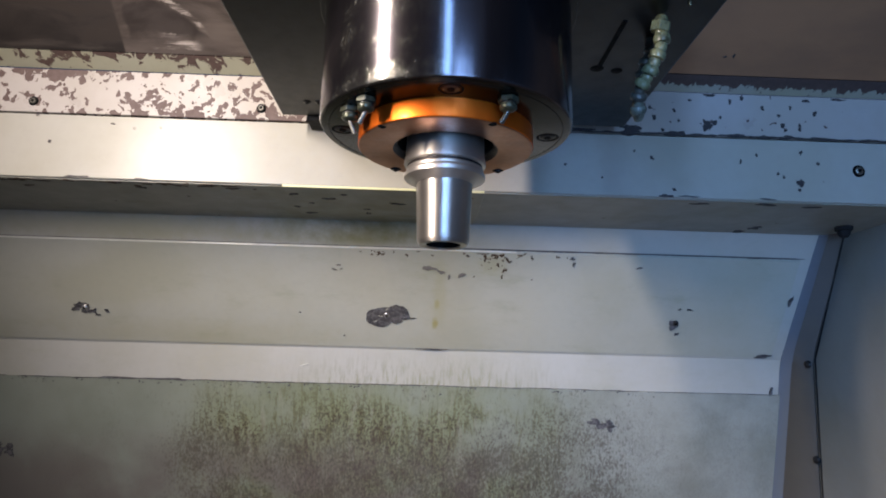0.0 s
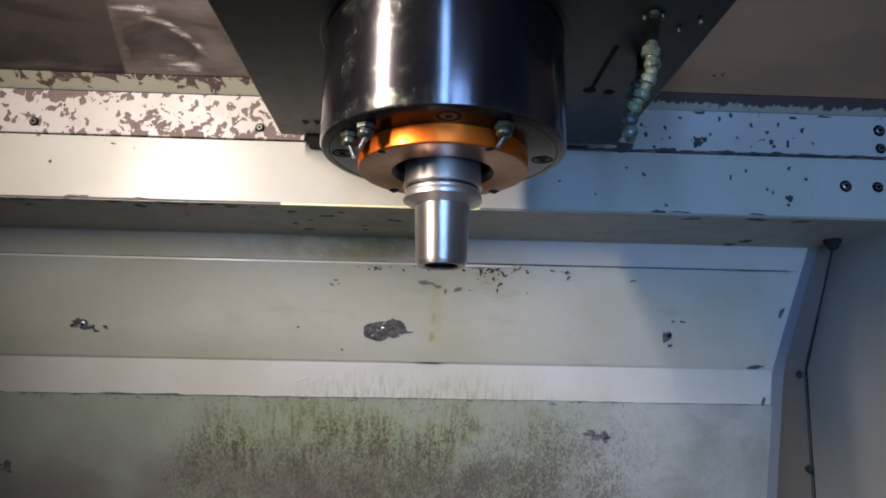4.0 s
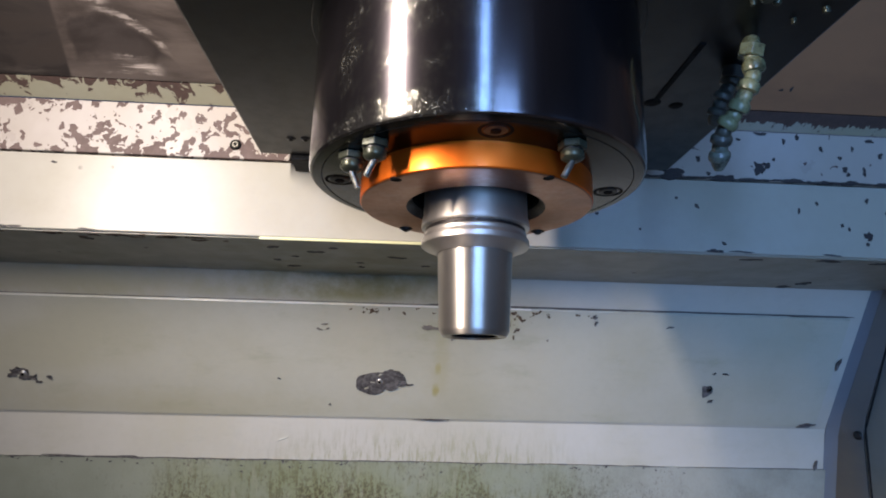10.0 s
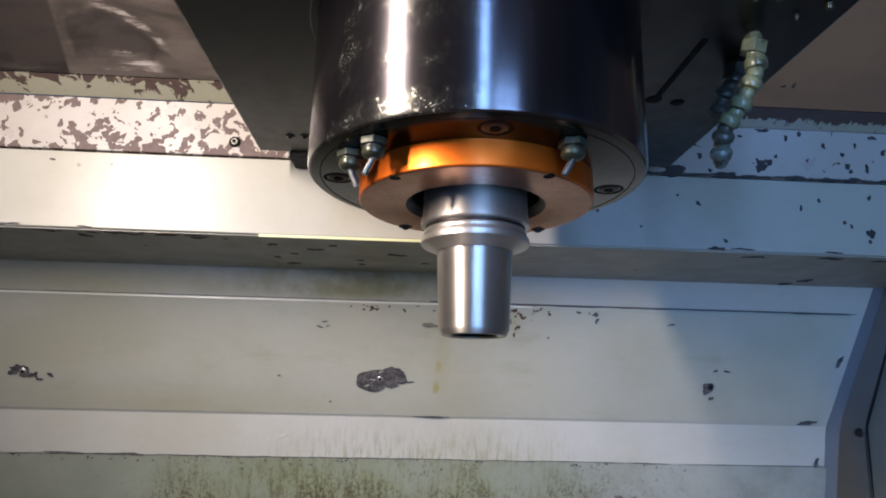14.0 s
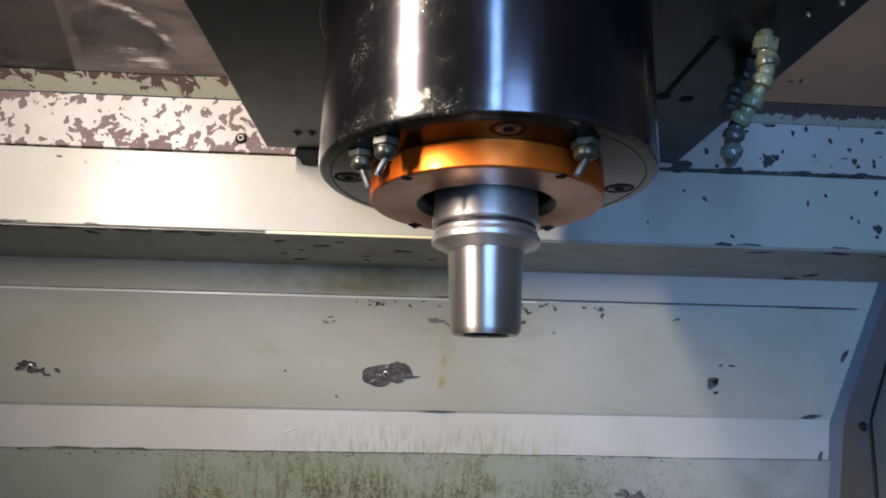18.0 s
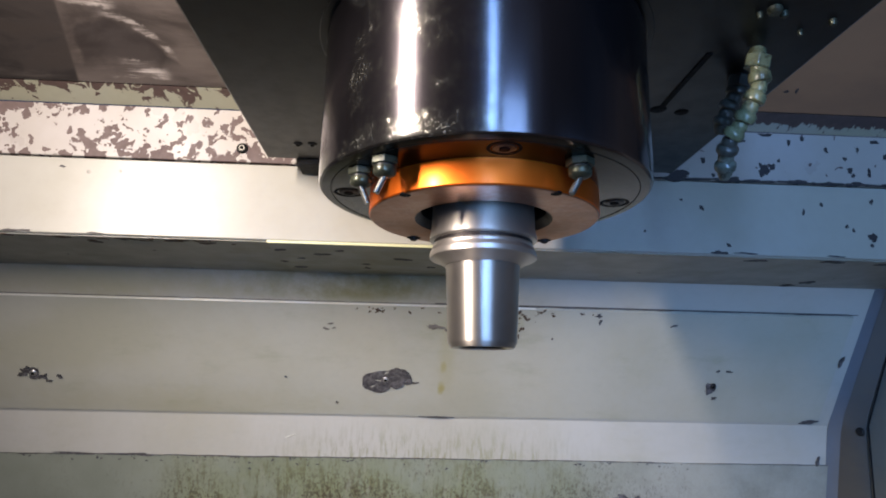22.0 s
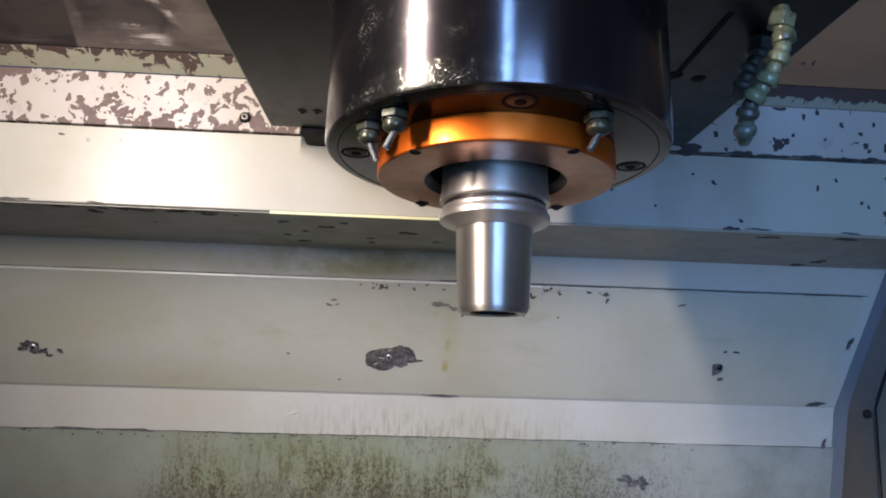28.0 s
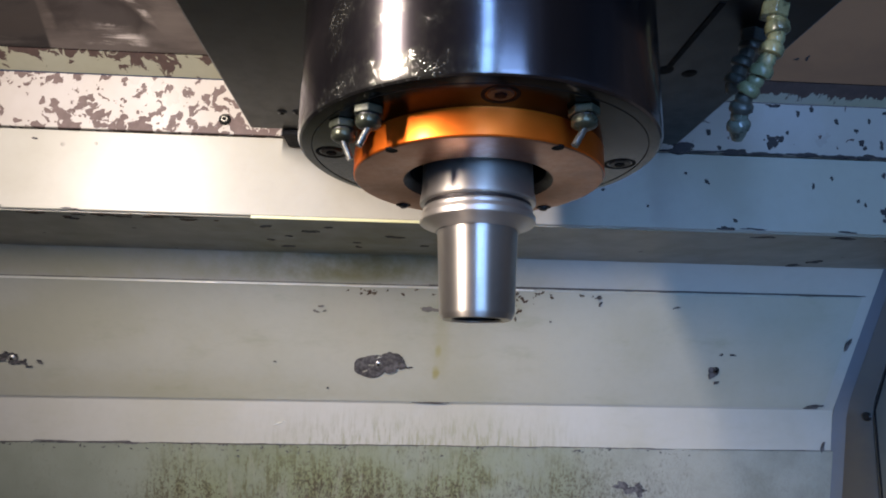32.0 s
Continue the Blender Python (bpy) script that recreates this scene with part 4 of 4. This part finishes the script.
# ledge
ringed_bolt(ledge, on_wall(0.540, FACE_Y - 0.0003, 1.409), 0.0075)
ringed_bolt(ledge, on_wall(0.581, FACE_Y - 0.0003, 1.409), 0.0068)
for x, z, u, v in ((0.467, 1.391, 0.005, 0.006), (0.286, 1.417, 0.0025, 0.003), (0.265, 1.425, 0.002, 0.0015), (0.312, 1.378, 0.003, 0.002), (0.302, 1.3698, 0.010, 0.0022), (0.330, 1.3700, 0.012, 0.0012), (0.440, 1.402, 0.0025, 0.002),
                   (0.447, 1.398, 0.002, 0.002), (0.395, 1.416, 0.002, 0.003), (-0.395, 1.3695, 0.014, 0.0016), (-0.32, 1.3692, 0.008, 0.001), (-0.360, 1.436, 0.003, 0.0015), (0.181, 1.405, 0.0025, 0.0015),
                   (0.415, 1.425, 0.002, 0.0025), (0.470, 1.430, 0.0025, 0.003), (0.425, 1.3697, 0.012, 0.001), (0.225, 1.390, 0.0018, 0.0012)):
    flake(ledge, on_wall(x, FACE_Y - 0.0001, z), u * 0.85, v * 0.85, int(abs(x) * 8000 + z * 900), 0.35, m_chip_dark)
for x, y, u, v in ((-0.140, 0.866, 0.007, 0.006), (-0.105, 0.792, 0.009, 0.005), (-0.021, 0.806, 0.010, 0.004), (-0.146, 0.775, 0.007, 0.004), (0.066, 0.768, 0.008, 0.003), (-0.062, 0.860, 0.004, 0.004), (-0.062, 0.838, 0.004, 0.003),
                   (-0.085, 0.772, 0.005, 0.003), (-0.152, 0.835, 0.004, 0.004), (0.01, 0.845, 0.004, 0.003), (-0.13, 0.815, 0.004, 0.003)):
    flake(ledge, down(x, y, SOFFIT - 0.0046), u * 0.85, v * 0.85, int(abs(x) * 8000 + y * 900), 0.35, m_chip_dark)
for x, y, u, v in ((0.478, 0.886, 0.010, 0.009), (0.466, 0.910, 0.011, 0.007), (0.35, 0.770, 0.012, 0.004), (0.43, 0.765, 0.016, 0.005), (0.49, 0.770, 0.012, 0.004), (-0.33, 0.78, 0.008, 0.003)):
    flake(ledge, down(x, y, SOFFIT - 0.0013), u * 0.85, v * 0.85, int(abs(x) * 8000 + y * 900), 0.35, m_chip_dark)
place(part("bolt", lathe([(0.0, 0.0150), (0.0045, 0.0145), (0.0080, 0.0100), (0.0085, 0.0060), (0.0110, 0.0050), (0.0115, 0.0), (0.0115, -0.002)], 28), m_rubber, ledge, "black bolt with a washer", smooth=40),
      down(0.591, 0.864, SOFFIT - 0.0013))

# strip
ringed_bolt(strip, on_wall(-0.186, STRIP_Y - 0.0003, 1.461), 0.0056)
ringed_bolt(strip, on_wall(-0.455, STRIP_Y - 0.0003, 1.460), 0.0056)
ringed_bolt(strip, on_wall(0.589, STRIP_Y - 0.0003, 1.459), 0.0066)
ringed_bolt(strip, on_wall(0.590, STRIP_Y - 0.0003, 1.483), 0.0074)
for x, z, u, v in ((0.355, 1.460, 0.008, 0.010), (0.364, 1.464, 0.006, 0.004), (0.262, 1.450, 0.020, 0.0075), (0.250, 1.456, 0.010, 0.005), (0.318, 1.4485, 0.016, 0.004), (0.345, 1.4475, 0.020, 0.0016), (0.390, 1.4480, 0.014, 0.0035), (0.425, 1.4472, 0.022, 0.0020),
                   (0.455, 1.4482, 0.012, 0.003), (0.50, 1.4475, 0.02, 0.002), (0.449, 1.463, 0.0045, 0.004), (0.470, 1.461, 0.003, 0.006), (0.452, 1.4575, 0.003, 0.003), (0.315, 1.478, 0.003, 0.003), (0.320, 1.465, 0.002, 0.003), (0.290, 1.468, 0.004, 0.004),
                   (0.385, 1.492, 0.003, 0.004), (0.400, 1.497, 0.004, 0.003), (0.425, 1.485, 0.003, 0.004), (0.460, 1.487, 0.002, 0.004), (0.335, 1.492, 0.003, 0.0025), (0.372, 1.471, 0.002, 0.003), (0.490, 1.480, 0.004, 0.004), (0.445, 1.476, 0.003, 0.003),
                   (0.300, 1.452, 0.003, 0.003), (0.285, 1.481, 0.003, 0.003), (0.480, 1.4965, 0.006, 0.003), (0.36, 1.4995, 0.012, 0.002), (0.52, 1.4995, 0.012, 0.002), (0.15, 1.4495, 0.03, 0.004), (0.20, 1.4485, 0.03, 0.003)):
    flake(strip, on_wall(x, STRIP_Y - 0.0001, z), u * 0.7, v * 0.75, int(abs(x) * 8000 + z * 900), 0.32, m_chip_dark)

x = 0.19
while x < 0.60:
    u = rng.uniform(0.008, 0.022)
    flake(strip, on_wall(x + u, STRIP_Y - 0.0002, 1.4468 + rng.uniform(0.0, 0.0008)), u, rng.uniform(0.0008, 0.0019), int(x * 3000), 0.4, m_chip_dark, "joint_grime_and_shade")
    x += 1.7 * u
# a bright scratch on the fold below the sheet
place(part("scratch", patch(0.0085, 0.0007, 5, 0.4), m_bright_edge, back_wall), on_low(-0.170, 1.162, 22, 0.0006))

# sloping cover marks
for x, y, u, v in ((0.362, 0.7085, 0.003, 0.0018), (0.372, 0.7075, 0.0022, 0.0028)):
    m = Matrix.Translation((x, y, 1.514 + 0.83 * (0.7275 - y) - 0.0003)) @ pose(0, 0, 0, 180 - math.degrees(math.atan(0.83)), 0, 0)
    flake(cover, m, u * 0.7, v * 0.7, int(x * 5000), 0.5, m_chip_dark)

# side wall rivets
for x, y, z in ((0.6170, 1.0160, 1.183), (0.6190, 1.0180, 1.040), (0.6190, 1.0330, 0.900)):
    place(part("rivet", lathe([(0.0, 0.003), (0.004, 0.0024), (0.006, 0.0)], 20), m_black, side, "dark rivet head", smooth=40), Matrix.Translation((x, y, z)) @ pose(0, 0, 0, 0, -90, 0) @ pose(0, 0, 0, 25, 0, 0))

part("joint_gap", tube(SEAM_LINE, 0.0012), m_rubber, side, "black open joint")

# remnants of enamel round the middle bolt
for x, z, u, v, roll in ((-0.040, 1.2505, 0.0026, 0.0011, 20), (-0.058, 1.2330, 0.0022, 0.0011, 10), (-0.0500, 1.2405, 0.0030, 0.0010, -20)):
    flake(back_wall, on_slope(x, z, roll, 0.0036), u, v, int(abs(x) * 9000), 0.6, m_overlap, "enamel_remnant")

# grime specks along the lower joint and rust under the front edge of the ledge
rng = random.Random(11)
for k in range(70):
    x = rng.uniform(-0.62, -0.08) if k < 52 else rng.uniform(-0.05, 0.40)
    u = rng.uniform(0.0006, 0.0020)
    flake(back_wall, on_low(x, 1.1340 - abs(rng.gauss(0.0, 0.0045)), rng.uniform(-20, 20)), u, u * rng.uniform(0.35, 0.8), 300 + k, 0.5, m_chip, "grime_speck")
for k in range(34):
    x = rng.uniform(-0.56, -0.18)
    u = rng.uniform(0.002, 0.008)
    flake(ledge, down(x, FACE_Y + 0.006 + abs(rng.gauss(0.0, 0.008)), SOFFIT - 0.0013, rng.uniform(-15, 15)), u, u * rng.uniform(0.25, 0.5), 500 + k, 0.5, m_rust, "rust_stain")
for k in range(60):
    x = rng.gauss(0.120, 0.018) if k < 30 else rng.gauss(-0.05, 0.010) if k < 38 else rng.uniform(-0.10, 0.24)
    z = 1.3315 - (abs(rng.gauss(0.0, 0.013)) if k < 30 else rng.uniform(0.0, 0.007))
    u = rng.uniform(0.0006, 0.0026)
    flake(back_wall, on_slope(x, z, rng.uniform(-40, 40)), u, u * rng.uniform(0.4, 0.9), 700 + k, 0.5, m_rust, "rust_stain")


def motions():
    """Nothing in the place moves but the camera."""


motions()
